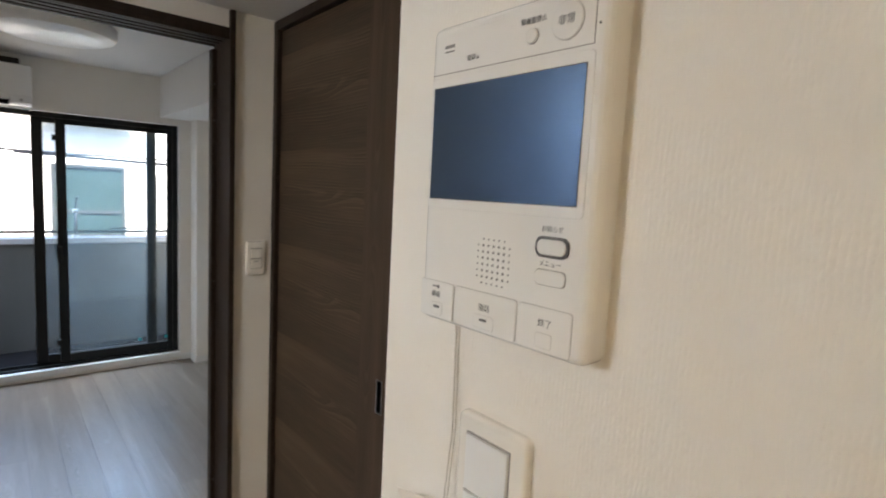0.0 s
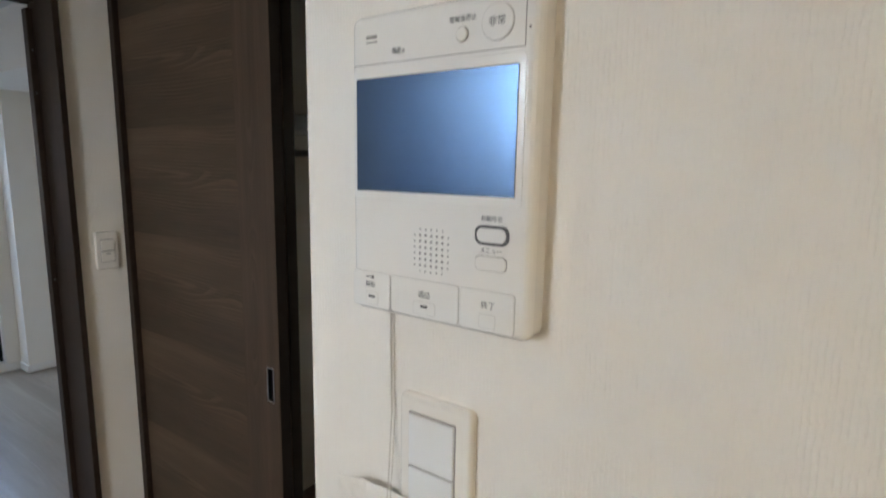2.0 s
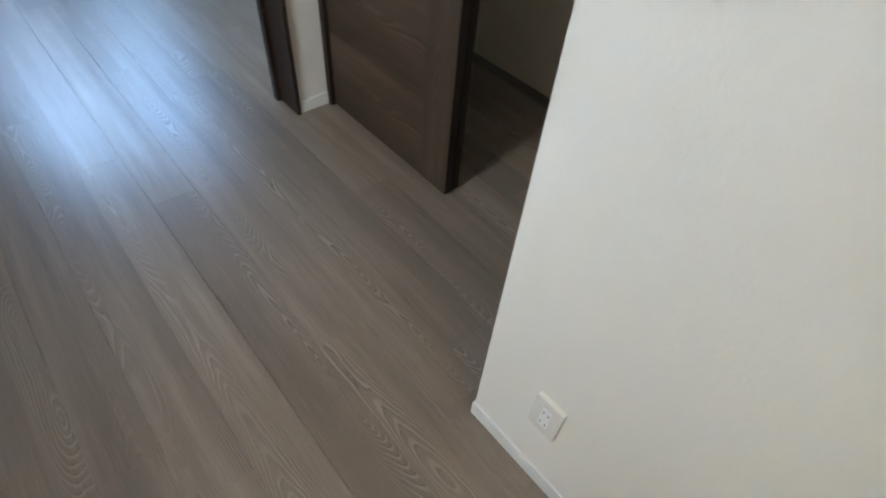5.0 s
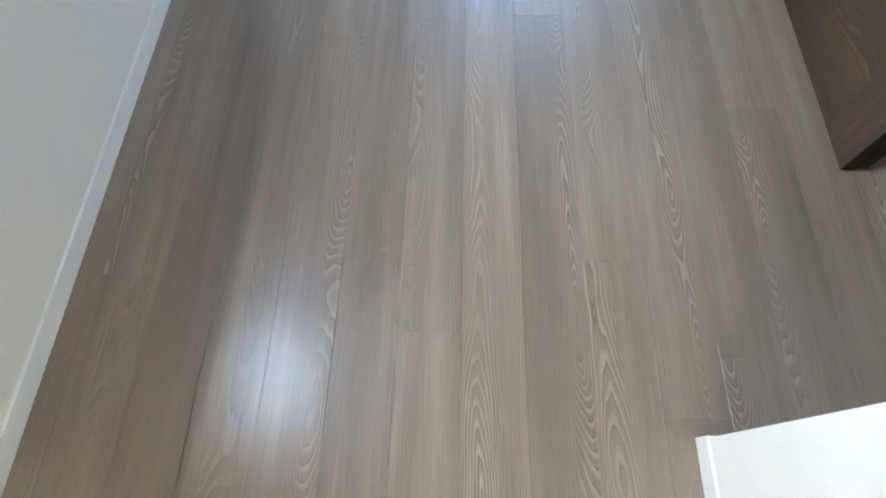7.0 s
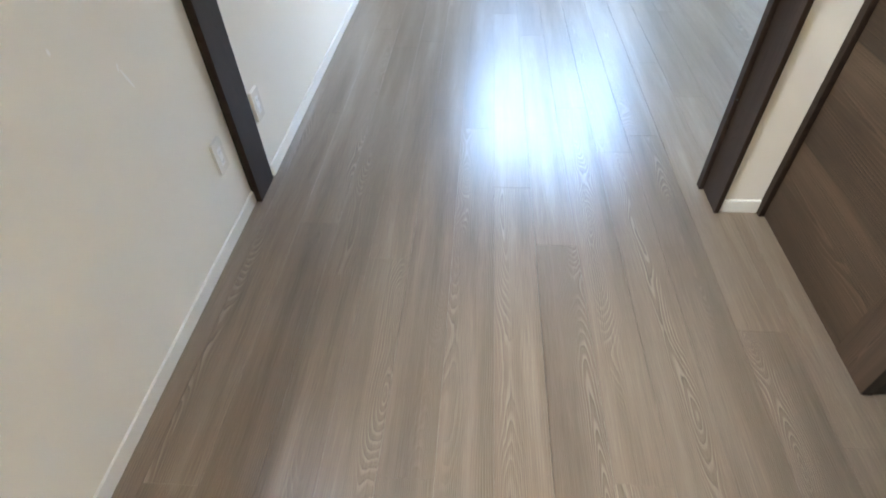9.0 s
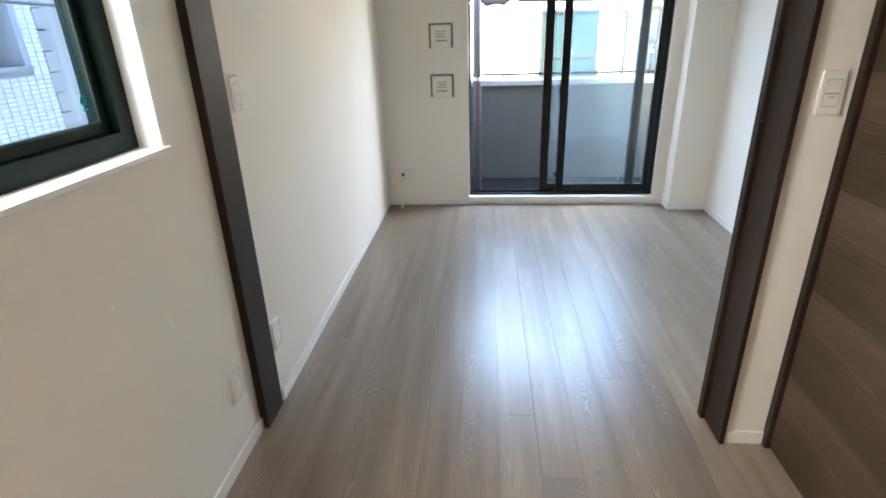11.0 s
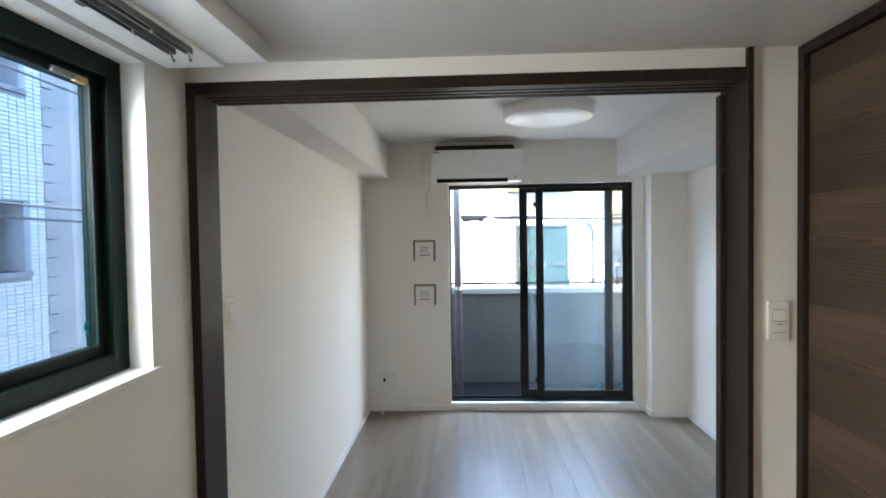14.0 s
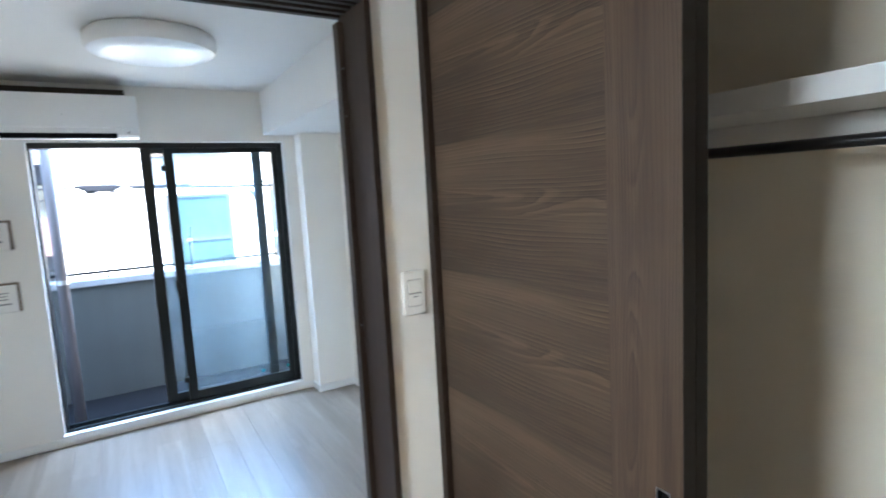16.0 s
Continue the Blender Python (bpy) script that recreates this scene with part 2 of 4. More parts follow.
GRILLE_SHADE = smooth_paint("grille_shade_brown", (0.075, 0.062, 0.048), 0.8, spec=0.1)
SPLICE = smooth_paint("weathered_grey", (0.009, 0.010, 0.013), 0.8, spec=0.1)
VINYL_PIPE = smooth_paint("grey_vinyl", (0.12, 0.105, 0.11), 0.5)
VINYL_PALE = smooth_paint("pale_grey_vinyl", (0.075, 0.08, 0.088), 0.45)
OPP_FRAME = smooth_paint("weathered_bronze", (0.020, 0.022, 0.022), 0.6)
LAMP_W = plastic("milky_acrylic", (0.80, 0.82, 0.84), 0.34)
LAMP_SIDE = plastic("lamp_rim", (0.80, 0.78, 0.75), 0.4)
TEAL = smooth_paint("teal_sticker", (0.02, 0.42, 0.45), 0.5)


def metal(name, colour, rough):
    m, t, b = material(name, colour, rough, 1.0)
    n = noise_of(t, stretched(t, world_place(t), (40, 400, 400)), 1.0, 2)
    bump(t, b, n, 0.05, 0.0004)
    return m


RAIL_METAL = metal("dull_rail", (0.20, 0.20, 0.21), 0.4)
STEEL = metal("brushed_steel", (0.55, 0.55, 0.55), 0.28)
BLACK_ROD = smooth_paint("black_rod", (0.015, 0.014, 0.013), 0.3)


def clear_glass(name, tint, rough=0.0, ior=1.45):
    m, t, b = material(name, tint, rough)
    b.inputs["Transmission Weight"].default_value = 1.0
    b.inputs["IOR"].default_value = ior
    return m


GLASS = clear_glass("window_glass", (0.93, 0.97, 0.98))
# a film of dust on the balcony panes that scatters a little of the skylight
gt = GLASS.node_tree
dust = gt.nodes.new("ShaderNodeBsdfTranslucent")
dust.inputs["Color"].default_value = (0.55, 0.82, 1.0, 1)
film_mix = gt.nodes.new("ShaderNodeMixShader")
gt.links.new(calc(gt, "MULTIPLY", noise_of(gt, world_place(gt), 3.0, 4), 0.022), film_mix.inputs[0])
gt.links.new(gt.nodes["Principled BSDF"].outputs[0], film_mix.inputs[1])
gt.links.new(dust.outputs[0], film_mix.inputs[2])
gt.links.new(film_mix.outputs[0], gt.nodes["Material Output"].inputs["Surface"])
HAZY = clear_glass("dusty_glass", (0.58, 0.74, 0.90), 0.015)
SCREEN, st, sb = material("screen_glass", (0.010, 0.012, 0.016), 0.22, spec=0.9)
sb.inputs["IOR"].default_value = 2.1
sb.inputs["Specular Tint"].default_value = (0.42, 0.64, 1.0, 1)
st.links.new(calc(st, "ADD", 0.23, calc(st, "MULTIPLY", noise_of(st, world_place(st), 30, 2), 0.05)), sb.inputs["Roughness"])


def concrete(name, colour):
    m, t, b = material(name, colour, 0.85)
    p = world_place(t)
    big, small = noise_of(t, p, 1.1, 5), noise_of(t, p, 45, 4)
    streak = noise_of(t, stretched(t, p, (6, 6, 0.5)), 1.0, 3)
    f = calc(t, "ADD", calc(t, "MULTIPLY", big, 0.6), calc(t, "MULTIPLY", streak, 0.4))
    t.links.new(ramp(t, f, [(0.3, tuple(c * 0.8 for c in colour)), (0.7, tuple(c * 1.12 for c in colour))]), b.inputs["Base Color"])
    bump(t, b, small, 0.25, 0.004)
    return m


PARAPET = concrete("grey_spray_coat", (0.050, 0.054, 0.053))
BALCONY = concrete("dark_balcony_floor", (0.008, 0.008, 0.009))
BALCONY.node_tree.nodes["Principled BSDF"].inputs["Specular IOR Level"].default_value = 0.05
CAPSTONE = concrete("pale_coping", (0.22, 0.225, 0.235))
FACADE = concrete("white_render", (0.66, 0.635, 0.59))
FACADE_TAN = concrete("tan_render", (0.11, 0.075, 0.042))
FAR_GREY = concrete("far_grey_render", (0.075, 0.08, 0.095))
FAR_PINK = concrete("far_brick_red", (0.09, 0.05, 0.05))
ASPHALT = concrete("asphalt", (0.05, 0.05, 0.052))
GREY_WALL = concrete("grey_panel", (0.30, 0.28, 0.265))
TILE, tt, tb = material("white_tile", (0.76, 0.77, 0.78), 0.3)
tg = tt.nodes.new("ShaderNodeNewGeometry").outputs["Random Per Island"]
tt.links.new(ramp(tt, tg, [(0.0, (0.43, 0.445, 0.46)), (1.0, (0.50, 0.515, 0.53))]), tb.inputs["Base Color"])
GROUT = concrete("grey_grout", (0.27, 0.29, 0.31))
OPP_PANE = material("green_blind", (0.012, 0.028, 0.026), 0.5, spec=0.25)[0]
DARK_PANE = material("dark_pane", (0.03, 0.04, 0.05), 0.12)[0]


# ---- building blocks ----
BASE = {}


def thing(name, place, label="", category="", group="", kind="", shift=(0, 0, 0)):
    """An Empty at the base of a thing; its parts are modelled in world metres, then moved by shift."""
    ob = new(name)
    ob.empty_display_size = 0.05
    ob.location = Vector(place) + Vector(shift)
    BASE[ob.name] = Vector(place)
    return tagged(ob, label, category, group, kind)


def part(name, bm, mat, parent=None, label="", smooth=False, at=None):
    """Links bm, modelled in world metres, as one mesh under parent. at: the origin, for a mesh with no parent."""
    origin = BASE[parent.name] if parent else Vector(at or (0, 0, 0))
    bmesh.ops.translate(bm, verts=bm.verts, vec=-origin)
    bmesh.ops.recalc_face_normals(bm, faces=bm.faces)
    me = bpy.data.meshes.new(name)
    bm.to_mesh(me)
    bm.free()
    for m in mat if isinstance(mat, (list, tuple)) else (mat,):
        me.materials.append(m)
    if smooth:
        for f in me.polygons:
            f.use_smooth = True
    ob = new(name, me)
    BASE[ob.name] = origin
    if parent:
        ob.parent = parent
    else:
        ob.location = origin
    if label:
        ob["label"] = label
    return ob


def structure(name, bm, mat, label, category="wall", smooth=False):
    return tagged(part(name, bm, mat, None, "", smooth), label, category, "", "structure")


def box(x0, x1, y0, y1, z0, z1, bevel=0.0, seg=2, bm=None):
    bm = bm or bmesh.new()
    got = bmesh.ops.create_cube(bm, size=1.0)["verts"]
    bmesh.ops.scale(bm, verts=got, vec=(x1 - x0, y1 - y0, z1 - z0))
    bmesh.ops.translate(bm, verts=got, vec=((x0 + x1) / 2, (y0 + y1) / 2, (z0 + z1) / 2))
    if bevel:
        edges = list({e for v in got for e in v.link_edges})
        bmesh.ops.bevel(bm, geom=edges, offset=bevel, segments=seg, affect="EDGES", profile=0.5)
    return bm


def boxes(*many, bevel=0.0):
    bm = bmesh.new()
    for b in many:
        box(*b, bevel=bevel, bm=bm)
    return bm


def pierced_wall(axis, near, far, us, zs, hole):
    """One wall of even thickness with an opening in a cell of its grid. axis: the wall's normal; us and zs: the grid lines."""
    bm, made = bmesh.new(), {}

    def vert(d, i, k):
        if (d, i, k) not in made:
            made[d, i, k] = bm.verts.new((d, us[i], zs[k]) if axis == "x" else (us[i], d, zs[k]))
        return made[d, i, k]

    cells = {(i, k) for i in range(len(us) - 1) for k in range(len(zs) - 1)} - {hole}
    for i, k in cells:
        ring = ((i, k), (i + 1, k), (i + 1, k + 1), (i, k + 1))
        bm.faces.new([vert(near, *c) for c in ring])
        bm.faces.new([vert(far, *c) for c in reversed(ring)])
        for a, b, beside in ((0, 1, (i, k - 1)), (1, 2, (i + 1, k)), (2, 3, (i, k + 1)), (3, 0, (i - 1, k))):
            if beside not in cells:
                bm.faces.new([vert(near, *ring[a]), vert(near, *ring[b]), vert(far, *ring[b]), vert(far, *ring[a])])
    return bm


def rod(a, b, r, bm=None, n=14, r2=None):
    bm = bm or bmesh.new()
    a, b = Vector(a), Vector(b)
    got = bmesh.ops.create_cone(bm, cap_ends=True, segments=n, radius1=r, radius2=r if r2 is None else r2, depth=(b - a).length)["verts"]
    turn = (b - a).to_track_quat("Z", "Y").to_matrix().to_4x4()
    bmesh.ops.transform(bm, matrix=Matrix.Translation((a + b) / 2) @ turn, verts=got)
    return bm


def tube(points, r, n=8):
    """A bent round cord through points."""
    bm = bmesh.new()
    for a, b in zip(points, points[1:]):
        rod(a, b, r, bm, n)
    return bm


def rounded_plate(axis, face, out, u0, u1, z0, z1, radius, depth, seg=6, soft=0.0):
    """A flat plate with rounded corners on a wall, its front edge rounded over by soft. axis: the wall's normal, out: +1 or -1; u runs along the wall."""
    bm = bmesh.new()

    def spot(u, z, d):
        return (face + out * d, u, z) if axis == "x" else (u, face + out * d, z)

    def outline(inset, d):
        r = max(radius - inset, 0.0001)
        ring = []
        for cu, cz, a0 in ((u1 - inset - r, z1 - inset - r, 0), (u0 + inset + r, z1 - inset - r, 90), (u0 + inset + r, z0 + inset + r, 180), (u1 - inset - r, z0 + inset + r, 270)):
            for k in range(seg + 1):
                a = radians(a0 + 90 * k / seg)
                ring.append(bm.verts.new(spot(cu + r * math.cos(a), cz + r * math.sin(a), d)))
        return ring

    soft = min(soft, depth * 0.9)
    rings = [outline(0.0, 0.0), outline(0.0, depth - soft)]
    if soft:
        for k in range(1, 5):
            a = radians(22.5 * k)
            rings.append(outline(soft * (1 - math.cos(a)), depth - soft + soft * math.sin(a)))
    bm.faces.new(rings[0])
    bm.faces.new(rings[-1])
    for low, high in zip(rings, rings[1:]):
        for i in range(len(low)):
            j = (i + 1) % len(low)
            bm.faces.new((low[i], low[j], high[j], high[i]))
    return bm


def disc(axis, face, out, u, z, r, depth, n=28, soft=0.0):
    return rounded_plate(axis, face, out, u - r, u + r, z - r, z + r, r * 0.999, depth, n // 4, soft)


def lettering(text, size, m, mat, parent, name="lettering"):
    cu = bpy.data.curves.new(name, "FONT")
    cu.body, cu.size, cu.align_x, cu.align_y, cu.extrude = text, size, "CENTER", "CENTER", 0.0001
    ob = new("tmp_text", cu)
    bpy.context.view_layer.update()
    me = bpy.data.meshes.new_from_object(ob.evaluated_get(bpy.context.evaluated_depsgraph_get()))
    bpy.data.objects.remove(ob)
    me.transform(m)
    me.transform(Matrix.Translation(-BASE[parent.name]))
    me.name = name
    me.materials.clear()
    me.materials.append(mat)
    out = new(name, me)
    out.parent = parent
    BASE[out.name] = BASE[parent.name]
    return out


def facing_minus_x(x, y, z):
    """The pose of lettering on a face that looks to -x."""
    return Matrix(((0, 0, -1, x), (-1, 0, 0, y), (0, 1, 0, z), (0, 0, 0, 1)))


# ---- setting: walls, ceilings, floor ----
KC, RC = 2.168, 2.40
structure("wall_west_kitchen", pierced_wall("x", -1.16, -0.99, (-1.8, 0.72, 1.845, 2.16), (0, 1.205, 2.10, KC), (1, 1)), WALL,
          "cream embossed vinyl wallpaper wall with a window opening")
structure("wall_west_room", boxes((-1.16, -0.965, 2.16, 5.04, 0, RC)), WALL, "cream embossed vinyl wallpaper wall of the main room")
structure("wall_partition", boxes(
    (-0.99, 0.83, 2.078, 2.243, 2.106, RC), (0.83, 1.95, 2.078, 2.243, 0, RC), (-1.16, -0.99, 2.16, 2.243, KC, RC)), WALL,
    "cream wallpapered partition with a wide sliding-door opening")
structure("wall_window", pierced_wall("y", 5.04, 5.2, (-1.16, -0.236, 1.402, 1.95), (-0.1, 0.028, 2.034, RC), (1, 1)), WALL,
          "cream wallpapered wall around the balcony window")
structure("column", boxes((1.488, 1.79, 4.88, 5.04, 0, RC)), WALL, "wallpapered structural column beside the balcony window", "column")
structure("wall_east_room", boxes((1.79, 1.95, 2.243, 5.04, 0, RC)), WALL, "cream wallpapered wall of the main room")
structure("beam_west", boxes((-0.965, -0.76, 2.243, 5.04, 2.095, RC)), CEIL, "white boxed-in ceiling beam along the wall", "beam")
structure("beam_east", boxes((1.25, 1.79, 2.243, 5.04, 2.075, RC)), CEIL, "white boxed-in ceiling beam over the column", "beam")
structure("ceiling_room", boxes((-1.16, 1.95, 2.078, 5.2, RC, RC + 0.15)), CEIL, "white papered ceiling of the main room", "ceiling")
structure("ceiling_kitchen", boxes((-1.16, 1.0, -1.9, 2.078, KC, RC + 0.15)), CEIL, "white papered lower ceiling of the entry side", "ceiling")
structure("ceiling_closet", boxes((1.0, 1.95, 0.492, 2.078, 2.3, RC + 0.15)), CEIL, "plain closet ceiling", "ceiling")
structure("wall_intercom", boxes((0.504, 0.60, -1.8, 0.592, 0, KC), (0.60, 1.95, 0.492, 0.592, 0, 2.3)), WALL, "cream embossed wallpaper wall that carries the intercom")
structure("wall_closet_back", boxes((1.86, 1.95, 0.592, 2.078, 0, 2.3)), WALL_WARM, "wallpapered closet back wall with warm light put into its colour")
structure("wall_south", boxes((-1.16, 0.60, -1.9, -1.8, 0, KC)), WALL, "plain wall that closes the entry side")
# Unseen mass over the rooms, added to keep the sun off the balcony.
structure("upper_storey", boxes((-1.3, 3.2, -4.0, 5.2, RC + 0.16, 5.2)), FACADE, "rendered block added overhead, out of view, to shade the balcony", "facade")

BB = 0.056
structure("baseboard", boxes(
    (-0.99, -0.981, -1.8, 2.078, 0, BB), (-0.965, -0.956, 2.243, 5.04, 0, BB),
    (-0.956, -0.236, 5.03, 5.04, 0, BB), (1.402, 1.488, 5.03, 5.04, 0, BB),
    (1.478, 1.488, 4.87, 5.03, 0, BB), (1.488, 1.78, 4.87, 4.88, 0, BB), (1.78, 1.79, 2.243, 4.88, 0, BB),
    (0.842, 0.984, 2.068, 2.078, 0, BB), (0.497, 0.504, -1.8, 0.596, 0, BB), (0.504, 0.984, 0.592, 0.596, 0, BB), bevel=0.002), TRIM,
    "low white vinyl baseboard along the walls", "baseboard")

# small scuffs in the wallpaper
SCUFF = smooth_paint("scuffed_paper", (0.93, 0.92, 0.90), 0.8)


def scuff(parent, x, y, z, high, wide, lean):
    bm = bmesh.new()
    ring = [bm.verts.new((x, y + wide * math.cos(a) + lean * math.sin(a), z + high * math.sin(a))) for a in np.arange(0, 2 * math.pi, math.pi / 5)]
    bm.faces.new(ring)
    got = bmesh.ops.extrude_face_region(bm, geom=bm.faces[:])
    bmesh.ops.translate(bm, verts=[v for v in got["geom"] if isinstance(v, bmesh.types.BMVert)], vec=(-0.002, 0, 0))
    part("scuff", bm, SCUFF, parent, "small pale scuff")


west, west_room = bpy.data.objects["wall_west_kitchen"], bpy.data.objects["wall_west_room"]
for y, z, h, w, l in ((1.684, 0.735, 0.032, 0.0036, -0.012), (1.668, 0.772, 0.010, 0.003, 0.004), (1.489, 0.894, 0.008, 0.004, 0.0)):
    scuff(west, -0.9893, y, z, h, w, l)
for y, z, h, w, l in ((2.731, 0.648, 0.014, 0.004, 0.0), (2.623, 1.568, 0.012, 0.006, 0.004)):
    scuff(west_room, -0.9643, y, z, h, w, l)

# sliding-door frame of the wide opening
opening = thing("door_frame", (-0.07, 2.15, 0), "dark brown wood-grain frame of the wide sliding-door opening", "door frame", kind="structure")
part("jamb", boxes((-0.99, -0.958, 2.066, 2.225, 0, 2.106), bevel=0.002), FRAME_V, opening)
part("post", boxes((0.824, 0.842, 2.060, 2.245, 0, KC - 0.002), bevel=0.002), FRAME_V, opening)
part("stop_strip", boxes((0.806, 0.824, 2.205, 2.240, 0, 2.055), bevel=0.002), FRAME_V, opening)
part("header", boxes((-0.958, 0.824, 2.068, 2.082, 2.066, 2.106), (-0.958, 0.824, 2.082, 2.245, 2.084, 2.106), bevel=0.0015), FRAME_H, opening)
for y in (2.112, 2.150, 2.190, 2.232):
    part("track", boxes((-0.958, 0.824, y - 0.009, y + 0.009, 2.070, 2.084), bevel=0.001), FRAME_H, opening)
for y in (2.131, 2.170, 2.211):
    part("guide_rail", boxes((-0.94, 0.80, y - 0.004, y + 0.004, 2.078, 2.084)), STEEL, opening, "thin metal guide rail")
for z in (1.93, 1.80, 1.2, 0.4):
    part("screw", disc("y", 2.205, -1, 0.815, z, 0.003, 0.001, 12), INK, opening)

# ---- closet front ----
closet_frame = thing("closet_frame", (1.0, 1.3, 0), "dark brown wood-grain frame around the closet opening", "door frame", kind="structure")
part("jamb", boxes((0.984, 1.082, 2.046, 2.077, 0, 2.164), bevel=0.002), FRAME_V, closet_frame)
part("jamb", boxes((0.984, 1.082, 0.596, 0.634, 0, 2.164), bevel=0.002), FRAME_V, closet_frame)
part("head", boxes((0.984, 1.082, 0.634, 2.046, 2.132, 2.164), bevel=0.002), FRAME_Y, closet_frame)


def closet_door(x, y0, y1, handle):
    d = thing("sliding_closet_door", (x + 0.016, (y0 + y1) / 2, 0.008), "dark wood-grain sliding closet door pushed open to one side", "sliding door", "closet doors")
    s = 0.152
    z0, z1 = 0.008, 2.128
    part("panel", box(x + 0.001, x + 0.032, y0 + s, y1, z0, z1, 0.001), DOOR_H, d, "panel with grain running across")
    part("edge_strip", box(x + 0.0005, x + 0.0325, y0 - 0.0015, y0 - 0.0001, z0, z1), EDGE, d, "dark edge strip")
    if handle:
        hy0, hy1, hz0, hz1 = 1.319, 1.347, 0.944, 1.042
        part("stile", boxes((x, x + 0.033, y0, hy0, z0, z1), (x, x + 0.033, hy1, y0 + s - 0.001, z0, z1),
                            (x, x + 0.033, hy0, hy1, z0, hz0), (x, x + 0.033, hy0, hy1, hz1, z1)), DOOR_V, d, "upright-grained stile")
        pull = part("pull_handle", boxes((x + 0.012, x + 0.016, hy0, hy1, hz0, hz1)), SLOT, d, "black recessed finger pull")
        part("liner", boxes((x + 0.001, x + 0.012, hy0, hy0 + 0.002, hz0, hz1), (x + 0.001, x + 0.012, hy1 - 0.002, hy1, hz0, hz1),
                            (x + 0.001, x + 0.012, hy0 + 0.002, hy1 - 0.002, hz0, hz0 + 0.002), (x + 0.001, x + 0.012, hy0 + 0.002, hy1 - 0.002, hz1 - 0.002, hz1)), SLOT, pull)
        part("rim", boxes((x - 0.0012, x + 0.001, hy0, hy0 + 0.002, hz0, hz1), (x - 0.0012, x + 0.001, hy1 - 0.002, hy1, hz0, hz1),
                          (x - 0.0012, x + 0.001, hy0 + 0.002, hy1 - 0.002, hz0, hz0 + 0.002), (x - 0.0012, x + 0.001, hy0 + 0.002, hy1 - 0.002, hz1 - 0.002, hz1)), STEEL, pull, "thin metal rim")
    else:
        part("stile", box(x, x + 0.033, y0, y0 + s - 0.001, z0, z1, 0.001), DOOR_V, d)
    return d


closet_door(1.000, 1.295, 2.044, True)
closet_door(1.040, 1.299, 2.044, False)

# closet fittings
shelf = thing("closet_shelf", (1.68, 1.33, 1.722), "cream closet shelf with a thick front edge on the back wall", "shelf")
part("board", box(1.518, 1.858, 0.594, 2.076, 1.722, 1.774, 0.001), TRIM, shelf)
part("front_edge", box(1.498, 1.517, 0.594, 2.076, 1.720, 1.777, 0.002), TRIM, shelf, "smooth white front edge")
part("batten", box(1.842, 1.858, 0.594, 2.076, 1.664, 1.721, 0.002), TRIM, shelf)
pole = thing("hanger_pole", (1.55, 1.33, 1.63), "black round hanger pole under the closet shelf", "hanger pole")
part("bar", rod((1.55, 0.599, 1.636), (1.55, 2.072, 1.636), 0.0135), BLACK_ROD, pole, smooth=True)
for y in (0.598, 2.074):
    part("socket", rod((1.55, y - 0.005, 1.636), (1.55, y + 0.003, 1.636), 0.024), BLACK_ROD, pole)

# ---- kitchen window ----
kw = thing("window_1", (-1.06, 1.28, 1.215), "dark green aluminium window with hazy glass and a white sill", "window", kind="structure")
part("sill", box(-1.15, -0.972, 0.70, 1.862, 1.200, 1.216, 0.002), TRIM, kw, "white window sill")
part("casing", boxes((-1.06, -0.986, 1.838, 1.846, 1.216, 2.106), (-1.06, -0.986, 0.72, 1.846, 2.098, 2.107), (-1.06, -0.986, 0.72, 0.728, 1.216, 2.098)), TRIM, kw, "thin white casing")
part("frame", boxes((-1.13, -1.056, 1.778, 1.838, 1.216, 2.098), (-1.13, -1.056, 0.728, 0.788, 1.216, 2.098),
                    (-1.13, -1.056, 0.788, 1.778, 1.216, 1.270), (-1.13, -1.056, 0.788, 1.778, 2.040, 2.098), bevel=0.002), GREEN_AL, kw)
part("sash", boxes((-1.118, -1.080, 1.742, 1.778, 1.270, 2.040), (-1.118, -1.080, 0.788, 0.824, 1.270, 2.040),
                   (-1.118, -1.080, 0.824, 1.742, 1.270, 1.300), (-1.118, -1.080, 0.824, 1.742, 2.010, 2.040), bevel=0.003), GREEN_AL, kw, "inner opening sash")
pane = part("pane", boxes((-1.104, -1.098, 0.824, 1.742, 1.300, 2.010)), HAZY, kw)
pane.visible_shadow = False
part("gasket", boxes((-1.080, -1.076, 0.824, 1.742, 1.300, 1.306), (-1.080, -1.076, 1.736, 1.742, 1.306, 2.010)), BEAD, kw, "dark teal glazing bead")
stay = part("restrictor", box(-1.078, -1.066, 1.60, 1.72, 2.006, 2.022, 0.002), RAIL_METAL, kw, "dull metal stay at the head")
part("tab", box(-1.077, -1.063, 1.672, 1.716, 2.002, 2.020, 0.002), TAN_TAB, stay, "tan plastic tab")
part("sticker", disc("x", -1.0965, 1, 1.722, 1.360, 0.012, 0.0004, 20), TEAL, kw, "small teal sticker on the glass")
part("sticker", boxes((-1.0975, -1.0962, 1.711, 1.733, 1.336, 1.340)), TEAL, kw)

